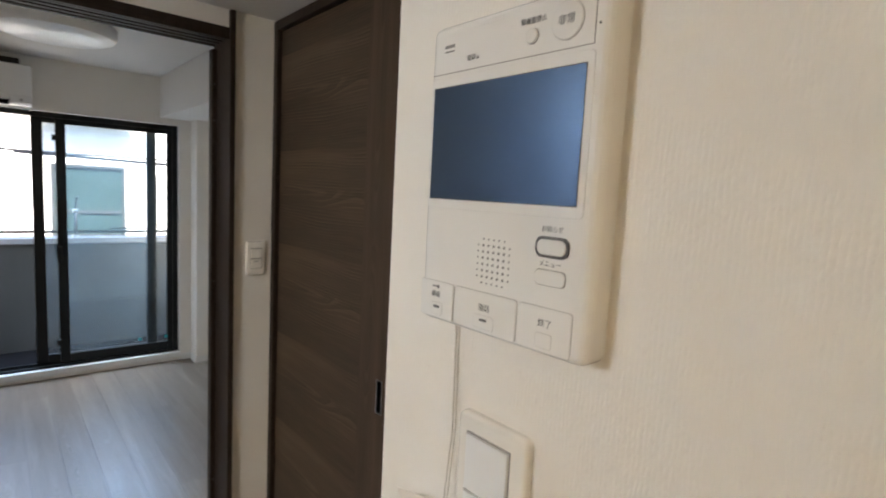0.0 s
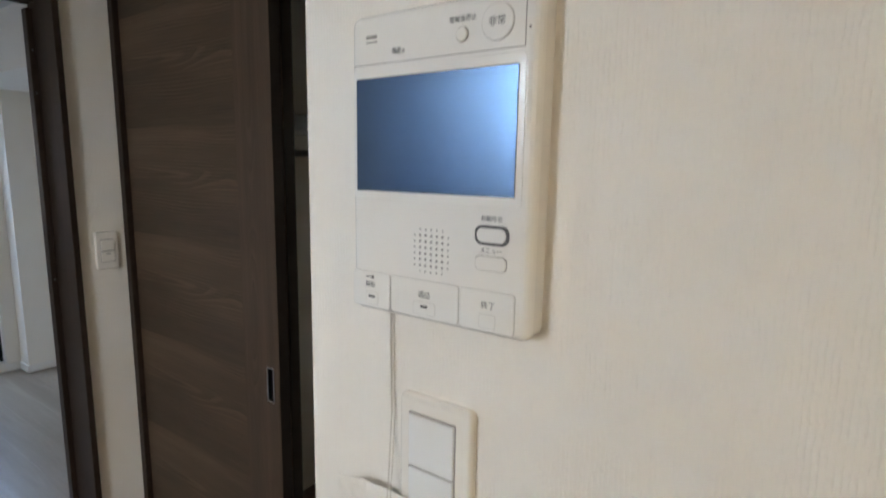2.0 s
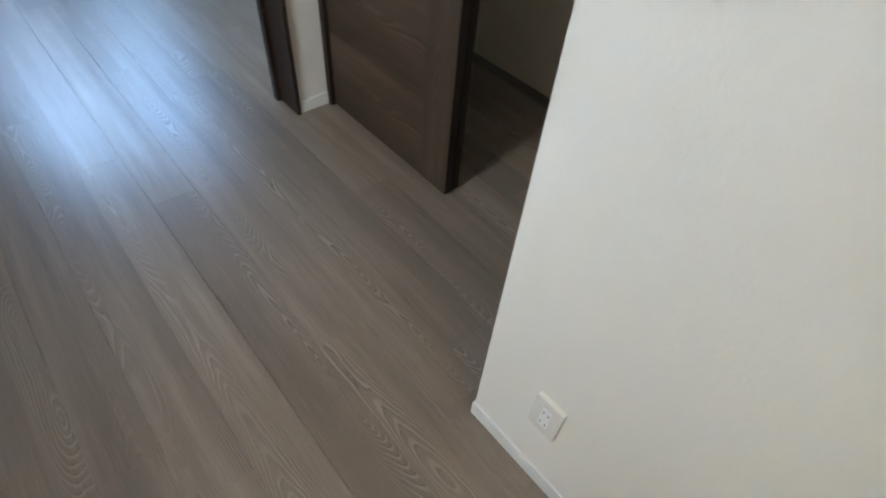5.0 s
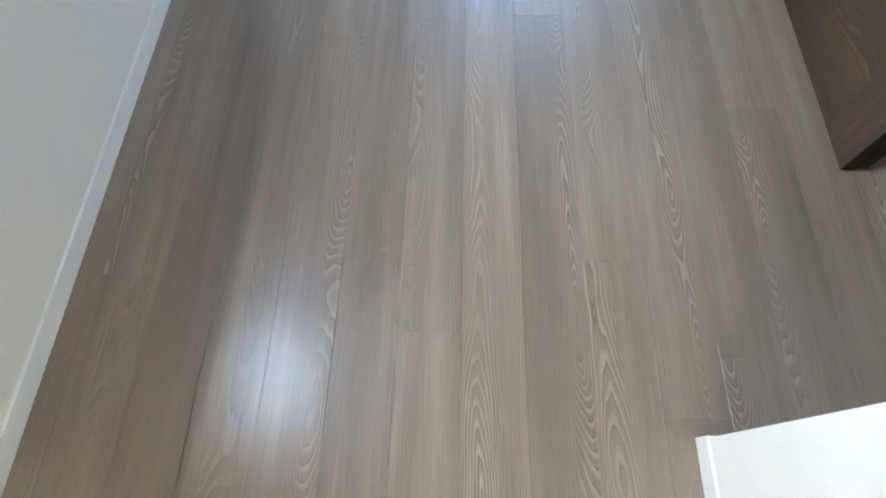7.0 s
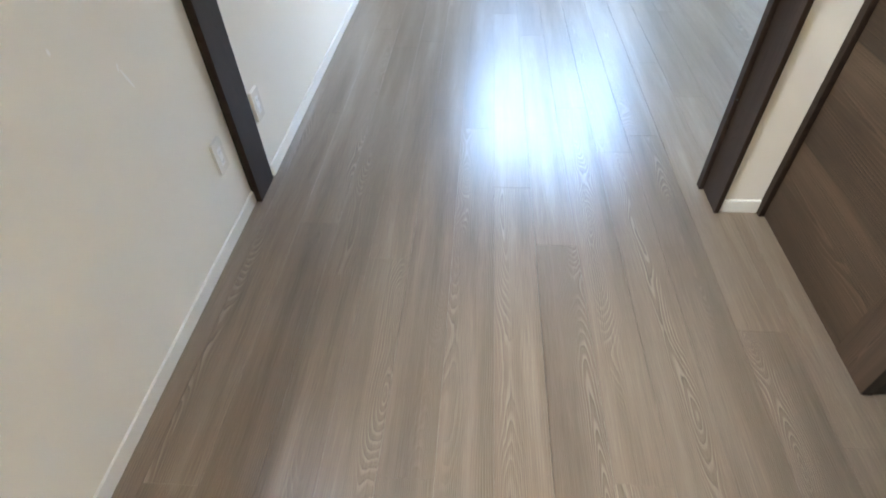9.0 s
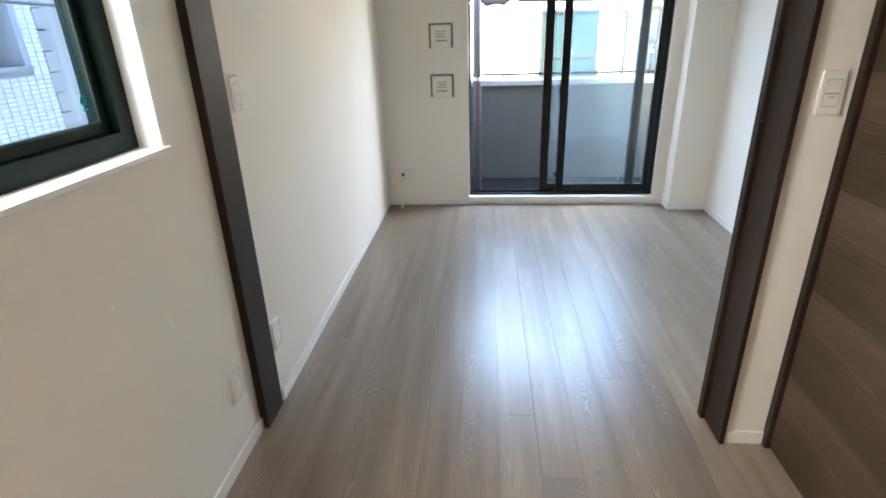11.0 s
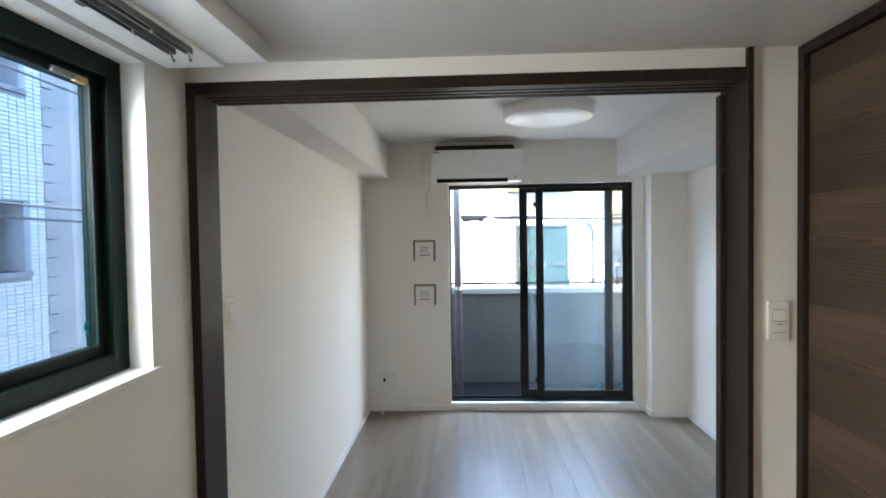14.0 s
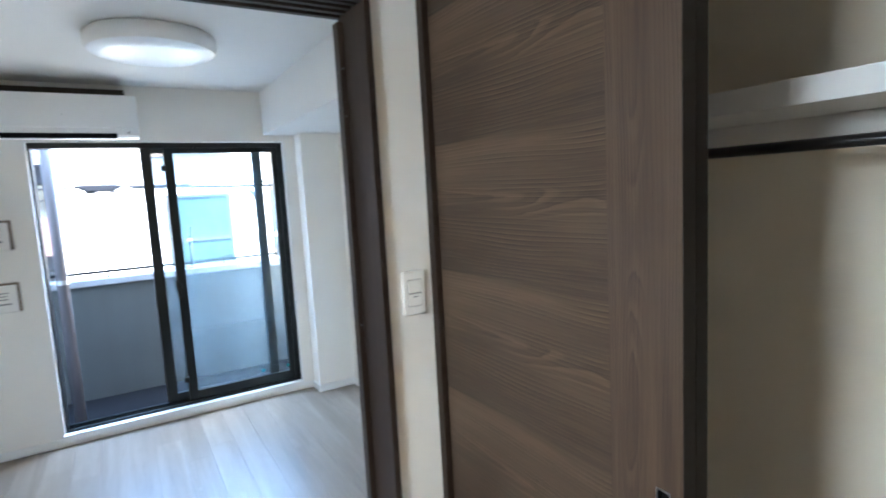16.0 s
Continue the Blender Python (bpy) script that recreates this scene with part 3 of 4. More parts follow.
# curtain rail under a boarded soffit
structure("soffit_board", boxes((-0.955, -0.778, -0.2, 1.90, 2.100, KC), (-0.778, -0.648, -0.2, 1.897, 2.110, KC), bevel=0.002), TRIM,
          "white boxed curtain-rail soffit under the ceiling", "soffit")
rail = thing("curtain_rail", (-0.83, 1.2, 2.08), "double silver curtain rail with end hooks under the soffit", "curtain rail")
for x in (-0.846, -0.800):
    part("rail", boxes((x - 0.010, x - 0.006, 0.4, 1.74, 2.084, 2.097), (x + 0.006, x + 0.010, 0.4, 1.74, 2.084, 2.097), (x - 0.010, x + 0.010, 0.4, 1.74, 2.097, 2.0995)), RAIL_METAL, rail)
    for y in (1.22, 1.40, 1.58):
        part("runner", box(x - 0.004, x + 0.004, y - 0.008, y + 0.008, 2.077, 2.094, 0.002), SEAM, rail)
    part("end_hook", tube([(x, 1.735, 2.089), (x, 1.740, 2.073), (x, 1.747, 2.067), (x, 1.752, 2.075)], 0.0022), RAIL_METAL, rail)
for y in (0.8, 1.45):
    part("bracket", box(-0.885, -0.795, y - 0.012, y + 0.012, 2.094, 2.101, 0.001), RAIL_METAL, rail)


# ---- wall plates ----
def switch_plate(axis, face, out, u0, u1, z0, z1, label, group, keys, tone=None):
    uc, zc = (u0 + u1) / 2, (z0 + z1) / 2
    at = (face, uc, z0) if axis == "x" else (uc, face, z0)
    s = thing("switch_plate", at, label, "light switch", group)
    part("plate", rounded_plate(axis, face, out, u0, u1, z0, z1, 0.007, 0.0085, soft=0.004), PLASTIC, s, smooth=False)
    ku0, ku1 = keys[0], keys[1]
    part("seam", rounded_plate(axis, face + out * 0.008, out, ku0 - 0.0013, ku1 + 0.0013, keys[2][0] - 0.0013, keys[-1][1] + 0.0013, 0.001, 0.0008), SEAM, s)
    for k0, k1 in keys[2:]:
        part("rocker", rounded_plate(axis, face + out * 0.008, out, ku0, ku1, k0 + 0.0006, k1 - 0.0006, 0.0012, 0.0032, soft=0.0012), tone or ROCKER, s)
    return s


def outlet_plate(axis, face, out, u0, u1, z0, z1, label, group):
    uc, zc = (u0 + u1) / 2, (z0 + z1) / 2
    at = (face, uc, z0) if axis == "x" else (uc, face, z0)
    s = thing("outlet_plate", at, label, "power outlet", group)
    part("plate", rounded_plate(axis, face, out, u0, u1, z0, z1, 0.004, 0.011, soft=0.002), PLASTIC, s)
    part("socket_block", rounded_plate(axis, face + out * 0.010, out, uc - 0.0125, uc + 0.0125, zc - 0.034, zc + 0.034, 0.003, 0.003, soft=0.001), PLASTIC_W, s)
    for dz in (0.019, -0.019):
        for du in (-0.0063, 0.0063):
            part("slot", rounded_plate(axis, face + out * 0.0128, out, uc + du - 0.0011, uc + du + 0.0011, zc + dz - 0.0045, zc + dz + 0.0045, 0.0005, 0.0004), SLOT, s)
    return s


switch_plate("x", 0.504, -1, 0.386, 0.465, 1.258, 1.388, "wide ivory double light switch plate with rounded corners", "light switches",
             (0.403, 0.452, (1.269, 1.319), (1.320, 1.371)))
sw = switch_plate("y", 2.078, -1, 0.891, 0.960, 1.236, 1.362, "slim ivory light switch plate beside the closet frame", "light switches",
                  (0.905, 0.946, (1.262, 1.297), (1.299, 1.336)), PLASTIC)
part("pilot_mark", boxes((0.918, 0.934, 2.0655, 2.067, 1.287, 1.290)), INK_SOFT, sw, "dark pilot mark")
outlet_plate("x", 0.504, -1, 0.368, 0.440, 0.232, 0.352, "ivory double power outlet above the baseboard", "power outlets")
outlet_plate("x", -0.99, 1, 1.906, 1.976, 0.252, 0.374, "ivory double power outlet beside the door frame", "power outlets")
outlet_plate("x", -0.965, 1, 2.247, 2.319, 0.258, 0.382, "ivory double power outlet behind the door frame", "power outlets")
switch_plate("x", -0.965, 1, 2.262, 2.330, 1.246, 1.370, "ivory light switch plate behind the door frame", "light switches", (2.276, 2.316, (1.272, 1.308), (1.309, 1.345)), PLASTIC)
tv = outlet_plate("y", 5.04, -1, -0.792, -0.722, 0.222, 0.342, "ivory power outlet in the room corner", "power outlets")
jack = thing("socket_plate", (-0.83, 5.04, 0.222), "ivory aerial socket plate with a black jack", "aerial socket")
part("plate", rounded_plate("y", 5.04, -1, -0.866, -0.794, 0.222, 0.342, 0.004, 0.009, soft=0.003), PLASTIC, jack)
part("jack", rounded_plate("y", 5.032, -1, -0.838, -0.816, 0.268, 0.300, 0.003, 0.003), SLOT, jack, "black jack")

# ---- intercom ----
IX = 0.4705
ic = thing("intercom", (0.494, 0.425, 1.466), "ivory video intercom with a dark reflecting screen on the wall", "intercom", shift=(0.010, -0.005, 0))
part("body", rounded_plate("x", 0.494, -1, 0.336, 0.5145, 1.464, 1.718, 0.009, 0.0235, soft=0.0085), GLOSSY, ic)
part("bezel", rounded_plate("x", IX, -1, 0.3455, 0.5095, 1.564, 1.6735, 0.004, 0.0008, soft=0.0006), GLOSSY, ic, "glossy raised bezel")
part("screen", rounded_plate("x", IX - 0.0006, -1, 0.3515, 0.5055, 1.5725, 1.6650, 0.001, 0.0006), SCREEN, ic, "dark screen that mirrors the window")
part("screen_edge", rounded_plate("x", IX - 0.0003, -1, 0.3507, 0.5063, 1.5717, 1.6658, 0.001, 0.0006), INK, ic)
part("cover_seam", boxes((IX - 0.0004, IX + 0.001, 0.3478, 0.5098, 1.6765, 1.6771), (IX - 0.0004, IX + 0.001, 0.3472, 0.3478, 1.6765, 1.7125)), SEAM, ic)
em = part("emergency_button", disc("x", IX, -1, 0.3695, 1.6955, 0.0128, 0.0016, 40, 0.0008), GLOSSY, ic, "large round emergency button")
part("ring", disc("x", IX, -1, 0.3695, 1.6955, 0.0132, 0.0006, 40), PLASTIC_DIM, em)
part("stop_button", disc("x", IX, -1, 0.3995, 1.6905, 0.0052, 0.0022, 24, 0.001), GLOSSY, ic, "small round alarm stop button")
part("stop_ring", disc("x", IX, -1, 0.3995, 1.6905, 0.0056, 0.0005, 24), SEAM, ic)
part("lamp_dot", disc("x", IX, -1, 0.4555, 1.6850, 0.0013, 0.0004, 12), INK_SOFT, ic)
part("mic_dot", disc("x", IX, -1, 0.3442, 1.6890, 0.0009, 0.0004, 10), INK, ic)
part("maker_mark", boxes((IX - 0.0003, IX + 0.001, 0.4835, 0.4955, 1.6975, 1.7000), (IX - 0.0003, IX + 0.001, 0.4835, 0.4955, 1.6940, 1.6952)), INK_SOFT, ic)
for text, size, y, z in (("非常", 0.0072, 0.3695, 1.6955), ("警報音停止", 0.0048, 0.3985, 1.7010), ("電源", 0.0050, 0.4615, 1.6852),
                         ("お知らせ", 0.0048, 0.3690, 1.5555), ("メニュー", 0.0048, 0.3690, 1.5312), ("解錠", 0.0058, 0.4905, 1.4885),
                         ("通話", 0.0064, 0.4310, 1.4875), ("終了", 0.0064, 0.3700, 1.4885)):
    lettering(text, size, facing_minus_x(IX - (0.0018 if text == "非常" else 0.0014), y, z), INK, ic)
holes = bmesh.new()
for i in range(7):
    for k in range(8):
        if (i in (0, 6) and k in (0, 7)):
            continue
        y, z = 0.4085 + i * 0.0056, 1.5075 + k * 0.0050
        rod((IX - 0.0003, y, z), (IX + 0.001, y, z), 0.00115 if 0 < i < 6 and 0 < k < 7 else 0.0008, holes, 8)
part("speaker_holes", holes, INK_SOFT, ic, "grid of small speaker holes")
nb = part("notice_button", rounded_plate("x", IX, -1, 0.3565, 0.3815, 1.5375, 1.5485, 0.005, 0.0022, soft=0.0009), GLOSSY, ic)
part("button_ring", rounded_plate("x", IX, -1, 0.3545, 0.3835, 1.5355, 1.5505, 0.006, 0.0012), INK, nb, "dark ring around the notice button")
mb = part("menu_button", rounded_plate("x", IX, -1, 0.3560, 0.3825, 1.5160, 1.5268, 0.004, 0.0014, soft=0.0006), GLOSSY, ic)
part("button_ring", rounded_plate("x", IX, -1, 0.3556, 0.3829, 1.5156, 1.5272, 0.004, 0.0005), SEAM, mb)
for y0, y1 in ((0.4685, 0.5115), (0.3975, 0.4665), (0.3478, 0.3952)):
    kb = part("key", rounded_plate("x", IX, -1, y0, y1, 1.4680, 1.5000, 0.003, 0.0012, soft=0.0006), GLOSSY, ic, "wide key at the lower edge")
    part("key_seam", rounded_plate("x", IX, -1, y0 - 0.0004, y1 + 0.0004, 1.4676, 1.5004, 0.003, 0.0005), PLASTIC_DIM, kb)
    c = (y0 + y1) / 2 - 0.001
    w = 0.007 if y0 > 0.46 or y0 < 0.39 else 0.011
    part("key_outline", rounded_plate("x", IX - 0.0011, -1, c - w - 0.0004, c + w + 0.0004, 1.4706, 1.4819, 0.002, 0.0002), PLASTIC_DIM, kb)
    part("key_mark", rounded_plate("x", IX - 0.0012, -1, c - w, c + w, 1.4710, 1.4815, 0.002, 0.0003), GLOSSY, kb)
    if y0 > 0.39:
        part("key_lamp", rounded_plate("x", IX - 0.0013, -1, c - 0.004, c + 0.004, 1.4768, 1.4790, 0.001, 0.0004), INK, kb)
part("key_sign", boxes((IX - 0.0016, IX - 0.001, 0.4880, 0.4955, 1.4952, 1.4962), (IX - 0.0016, IX - 0.001, 0.4865, 0.4888, 1.4942, 1.4972)), INK, ic, "small printed key sign")

# card on a cord below the intercom
card = thing("hanging_card", (0.494, 0.49, 1.143), "blank white card hung on a thin cord below the intercom", "card", shift=(0.010, -0.003, 0))
bm = box(-0.0004, 0.0004, -0.048, 0.048, -0.070, 0.070)
bmesh.ops.subdivide_edges(bm, edges=bm.edges[:], cuts=9, use_grid_fill=True)
corner = [e for e in bm.edges if all(v.co.y < -0.0479 and v.co.z > 0.0699 for v in e.verts)]
bmesh.ops.bevel(bm, geom=corner, offset=0.005, segments=4, affect="EDGES")
for v in bm.verts:
    v.co.x -= 0.34 * max(0.0, v.co.y + v.co.z - 0.090)
    v.co.x -= 1.1 * max(0.0, -v.co.y - 0.012) ** 2 * (1.5 - v.co.z / 0.07) + 0.02 * max(0.0, v.co.y - 0.03)
bmesh.ops.translate(bm, verts=bm.verts, vec=(0.4812, 0.487, 1.216))
part("card", bm, PAPER, card)
part("cord", tube([(0.4925, 0.485, 1.466), (0.4925, 0.483, 1.36), (0.4800, 0.478, 1.277)], 0.0006, 6), CORD, card, "thin twisted cord")
part("cord", tube([(0.4925, 0.481, 1.466), (0.4925, 0.479, 1.36), (0.4802, 0.474, 1.279)], 0.0006, 6), CORD, card)

# ---- balcony window ----
bw = thing("window_2", (0.58, 5.1, 0.03), "black aluminium sliding balcony window standing half open", "window", kind="structure")
part("sill", boxes((-0.236, 1.402, 5.022, 5.075, 0.028, 0.076), bevel=0.003), TRIM, bw, "white sill board")
part("casing", boxes((-0.236, -0.224, 5.034, 5.075, 0.076, 2.034), (1.390, 1.402, 5.034, 5.075, 0.076, 2.034), (-0.224, 1.390, 5.034, 5.075, 2.022, 2.034), bevel=0.002), TRIM, bw, "white casing")
part("frame", boxes((-0.224, -0.208, 5.075, 5.19, 0.076, 2.022), (1.350, 1.390, 5.075, 5.19, 0.076, 2.022),
                    (-0.208, 1.350, 5.075, 5.19, 1.985, 2.022), (-0.208, 1.350, 5.075, 5.19, 0.076, 0.094), bevel=0.002), BLACK_AL, bw)
part("track", boxes((-0.208, 1.350, 5.098, 5.102, 0.094, 0.104), (-0.208, 1.350, 5.135, 5.139, 0.094, 0.104)), BLACK_AL, bw)


def sash(x0, x1, y, left, right):
    s = part("sash", boxes((x0, x0 + left, y, y + 0.028, 0.104, 1.985), (x1 - right, x1, y, y + 0.028, 0.104, 1.985),
                           (x0 + left, x1 - right, y, y + 0.028, 0.104, 0.168), (x0 + left, x1 - right, y, y + 0.028, 1.948, 1.985), bevel=0.002), BLACK_AL, bw, "sliding sash")
    g = part("pane", boxes((x0 + left, x1 - right, y + 0.011, y + 0.017, 0.168, 1.948)), GLASS, s)
    g.visible_shadow = False
    return s


outer = sash(0.405, 1.235, 5.123, 0.072, 0.072)
inner = sash(0.548, 1.358, 5.086, 0.066, 0.050)
part("crescent_lock", boxes((0.545, 0.575, 5.064, 5.086, 0.90, 1.02), (0.535, 0.552, 5.056, 5.068, 0.945, 1.035), bevel=0.003), BLACK_AL, inner, "black crescent lock")
for z in (0.27, 1.84):
    part("latch", box(0.526, 0.560, 5.070, 5.086, z - 0.022, z + 0.022, 0.003), BLACK_AL, inner, "small child-safety latch")
for x in (1.10, 1.30):
    part("sticker", disc("y", 5.0965, -1, x, 0.21, 0.012, 0.0004, 16), TEAL, inner, "small teal sticker on the glass")

# ---- main room fittings ----
ac = thing("air_conditioner", (0.023, 5.04, 2.025), "white wall-mounted split air conditioner above the window", "air conditioner")
x0, x1, yf, z0, z1 = -0.362, 0.408, 4.802, 2.026, 2.300
bm = bmesh.new()
prof = [(5.038, z0 + 0.03), (5.038, z1 - 0.01), (4.84, z1), (yf, z1 - 0.012), (yf, z0 + 0.055), (4.835, z0 + 0.004), (4.93, z0)]
ends = [[bm.verts.new((x, y, z)) for y, z in prof] for x in (x0, x1)]
bm.faces.new(ends[0])
bm.faces.new(ends[1][::-1])
for i in range(len(prof)):
    j = (i + 1) % len(prof)
    bm.faces.new((ends[0][i], ends[0][j], ends[1][j], ends[1][i]))
bmesh.ops.bevel(bm, geom=bm.edges[:], offset=0.004, segments=2, affect="EDGES")
part("body", bm, PLASTIC_W, ac)
part("front_panel", box(x0 + 0.002, x1 - 0.002, yf - 0.008, yf + 0.003, z0 + 0.062, z1 - 0.008, 0.004), PLASTIC_W, ac, "smooth white front panel")
part("outlet_slot", boxes((x0 + 0.05, x1 - 0.125, yf + 0.001, yf + 0.05, z0 - 0.0015, z0 + 0.027)), SLOT, ac, "dark air outlet slot")
part("louvre", box(x0 + 0.05, x1 - 0.125, yf - 0.002, yf + 0.020, z0 + 0.028, z0 + 0.056, 0.003), PLASTIC_W, ac, "closed louvre blade")
part("receiver_panel", box(x1 - 0.118, x1 - 0.006, yf - 0.003, yf + 0.02, z0 + 0.012, z0 + 0.056, 0.003), PLASTIC_W, ac)
part("receiver", disc("y", yf - 0.003, -1, x1 - 0.06, z0 + 0.032, 0.007, 0.001, 16), SEAM, ac)
# Slats raised and darkened to stand for the shade between unit and ceiling.
part("intake_grille", boxes(*[(x0 + 0.03, x1 - 0.06, y, y + 0.007, z1 - 0.012, z1 + 0.010 + 0.36 * (y - 4.86)) for y in np.arange(4.86, 5.03, 0.0155)]), GRILLE_SHADE, ac, "top intake grille, raised and darkened for the shade in the gap")
part("maker_mark", boxes((x0 + 0.02, x0 + 0.075, yf - 0.0086, yf - 0.007, z1 - 0.030, z1 - 0.022)), INK_SOFT, ac)
part("pilot_dot", disc("y", yf - 0.008, -1, 0.0, 2.165, 0.003, 0.0008, 10), INK_SOFT, ac)

duct = thing("pipe_cover", (-0.43, 5.04, 1.95), "small white wall cover beside the air conditioner", "pipe cover")
part("cover", box(-0.455, -0.366, 4.985, 5.04, 2.050, 2.090, 0.006), PLASTIC_W, duct)
part("sleeve", box(-0.425, -0.392, 4.998, 5.04, 1.985, 2.045, 0.005), PLASTIC_W, duct)
part("wall_plate", rounded_plate("y", 5.04, -1, -0.470, -0.440, 2.03, 2.30, 0.004, 0.006, soft=0.003), PLASTIC, duct)
hung = part("cord", tube([(-0.405, 5.02, 1.99), (-0.418, 5.024, 1.93), (-0.424, 5.028, 1.86), (-0.414, 5.026, 1.80), (-0.396, 5.024, 1.76), (-0.392, 5.022, 1.735)], 0.0045), CORD, duct, "thin hanging cord")
part("plug", rod((-0.392, 5.022, 1.738), (-0.390, 5.020, 1.716), 0.007, n=10), PLASTIC_W, hung)


def wall_vent(zc):
    v = thing("wall_vent", (-0.447, 5.04, zc - 0.09), "square white wall vent with a brown taped edge and print", "air vent", "wall vents")
    part("backing", rounded_plate("y", 5.04, -1, -0.546, -0.349, zc - 0.092, zc + 0.096, 0.006, 0.012, soft=0.002), TAPE, v, "brown taped edge")
    part("cover", rounded_plate("y", 5.032, -1, -0.530, -0.364, zc - 0.092, zc + 0.082, 0.008, 0.018, soft=0.006), PLASTIC, v, "white square cover")
    for i, w in enumerate((0.085, 0.075, 0.080)):
        part("print_line", boxes((-0.490, -0.490 + w, 5.0132, 5.0145, zc + 0.030 - i * 0.020, zc + 0.037 - i * 0.020)), SEAM, v)
    part("print_line", boxes((-0.493, -0.398, 5.0132, 5.0145, zc - 0.042, zc - 0.032)), INK_SOFT, v)
    return v


wall_vent(1.442)
wall_vent(1.048)

stop = thing("door_stop", (-0.83, 4.93, 0), "small white cable cap standing on the floor in the corner", "cable cap")
bm = bmesh.new()
rod((-0.836, 4.935, 0.0), (-0.832, 4.935, 0.022), 0.011, bm, 14, 0.013)
rod((-0.832, 4.935, 0.022), (-0.838, 4.935, 0.058), 0.013, bm, 14, 0.006)
part("cap", bm, PLASTIC_W, stop, smooth=True)

lamp = thing("ceiling_lamp", (0.465, 3.78, 2.40), "round white ceiling lamp, switched off, with an acrylic shade", "ceiling lamp")
bm = bmesh.new()
prof = [(0.20, 2.40), (0.276, 2.399), (0.288, 2.388), (0.289, 2.345), (0.276, 2.322)]
N = 64
rings = [[bm.verts.new((0.465 + r * math.cos(2 * math.pi * i / N), 3.78 + r * math.sin(2 * math.pi * i / N), z)) for i in range(N)] for r, z in prof]
for a, b in zip(rings, rings[1:]):
    for i in range(N):
        bm.faces.new((a[i], a[(i + 1) % N], b[(i + 1) % N], b[i]))
part("rim", bm, LAMP_SIDE, lamp, "white rim", smooth=True)
bm = bmesh.new()
prof = [(0.276, 2.322), (0.25, 2.312), (0.2, 2.304), (0.12, 2.299), (0.04, 2.297)]
rings = [[bm.verts.new((0.465 + r * math.cos(2 * math.pi * i / N), 3.78 + r * math.sin(2 * math.pi * i / N), z)) for i in range(N)] for r, z in prof]
for a, b in zip(rings, rings[1:]):
    for i in range(N):
        bm.faces.new((a[i], a[(i + 1) % N], b[(i + 1) % N], b[i]))
bm.faces.new(rings[-1])
part("shade", bm, LAMP_W, lamp, "milky acrylic shade", smooth=True)

# unseen entry-side downlight behind the camera, added to warm and lift the walls
down = thing("downlight", (-0.2, -0.9, KC), "round recessed downlight added out of view for warm light on the entry side", "downlight")
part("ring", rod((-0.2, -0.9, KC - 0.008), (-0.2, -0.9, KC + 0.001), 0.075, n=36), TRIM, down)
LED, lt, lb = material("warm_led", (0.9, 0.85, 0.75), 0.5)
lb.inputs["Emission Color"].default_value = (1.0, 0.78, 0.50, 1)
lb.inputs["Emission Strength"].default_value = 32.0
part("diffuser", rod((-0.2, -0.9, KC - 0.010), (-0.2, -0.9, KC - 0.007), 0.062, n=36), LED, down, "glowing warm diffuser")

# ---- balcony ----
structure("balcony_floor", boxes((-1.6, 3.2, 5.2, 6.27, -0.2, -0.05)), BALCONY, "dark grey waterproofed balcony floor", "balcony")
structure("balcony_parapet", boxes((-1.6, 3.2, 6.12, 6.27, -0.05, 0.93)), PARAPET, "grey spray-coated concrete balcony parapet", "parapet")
structure("coping", boxes((-1.6, 3.2, 6.09, 6.30, 0.93, 0.985), bevel=0.006), CAPSTONE, "pale metal coping on the parapet", "coping")
structure("balcony_side", boxes((-1.6, -1.45, 5.2, 6.12, -0.05, 2.5), (3.05, 3.2, 5.2, 6.12, -0.05, 2.5)), PARAPET, "grey rendered end wall of the balcony", "wall")
hr = thing("handrail", (0.8, 6.2, 0.985), "thin dark metal handrail on short posts above the parapet", "handrail")
part("bar", rod((-1.45, 6.2, 1.034), (3.05, 6.2, 1.034), 0.013), SLOT, hr, smooth=True)
for x in (-0.9, 0.1, 1.16, 1.72, 2.6):
    part("post", rod((x, 6.2, 0.983), (x, 6.2, 1.030), 0.009), SLOT, hr)
part("bracket", tube([(1.05, 6.2, 0.983), (1.05, 6.2, 1.064), (1.39, 6.2, 1.064), (1.39, 6.2, 0.983)], 0.008), SLOT, hr, "thin raised bracket")
dp = thing("drain_pipe", (-0.16, 5.42, -0.05), "grey vinyl drainpipe standing on the balcony", "drainpipe")
part("pipe", rod((-0.16, 5.42, -0.05), (-0.16, 5.42, 2.56), 0.036, n=20), VINYL_PIPE, dp, smooth=True)
part("bracket", rod((-0.16, 5.42, 1.05), (-0.16, 5.42, 1.08), 0.041, n=20), STEEL, dp)


def laundry_arm(x, top, lean):
    """A folding laundry-pole arm on the coping, its arm folded upwards."""
    a = thing("laundry_pole_arm", (x, 6.19, 0.985), "pale grey folding laundry pole arm standing on the parapet coping", "laundry arm", "laundry arms")
    part("base", box(x - 0.024, x + 0.024, 6.15, 6.24, 0.985, 1.003, 0.003), STEEL, a)
    part("upright", rod((x, 6.19, 1.003), (x, 6.19, top - 0.11), 0.014, n=16), VINYL_PALE, a, smooth=True)
    part("hinge", rod((x - 0.018, 6.19, top - 0.115), (x + 0.018, 6.19, top - 0.115), 0.019, n=14), STEEL, a)
    part("hook", tube([(x, 6.188, top - 0.11), (x + 0.35 * lean, 6.175, top - 0.06), (x + lean, 6.16, top), (x + 1.25 * lean, 6.15, top + 0.02)], 0.011), VINYL_PALE, a)
    return a


laundry_arm(0.772, 1.352, 0.012)
laundry_arm(1.572, 1.340, 0.052)

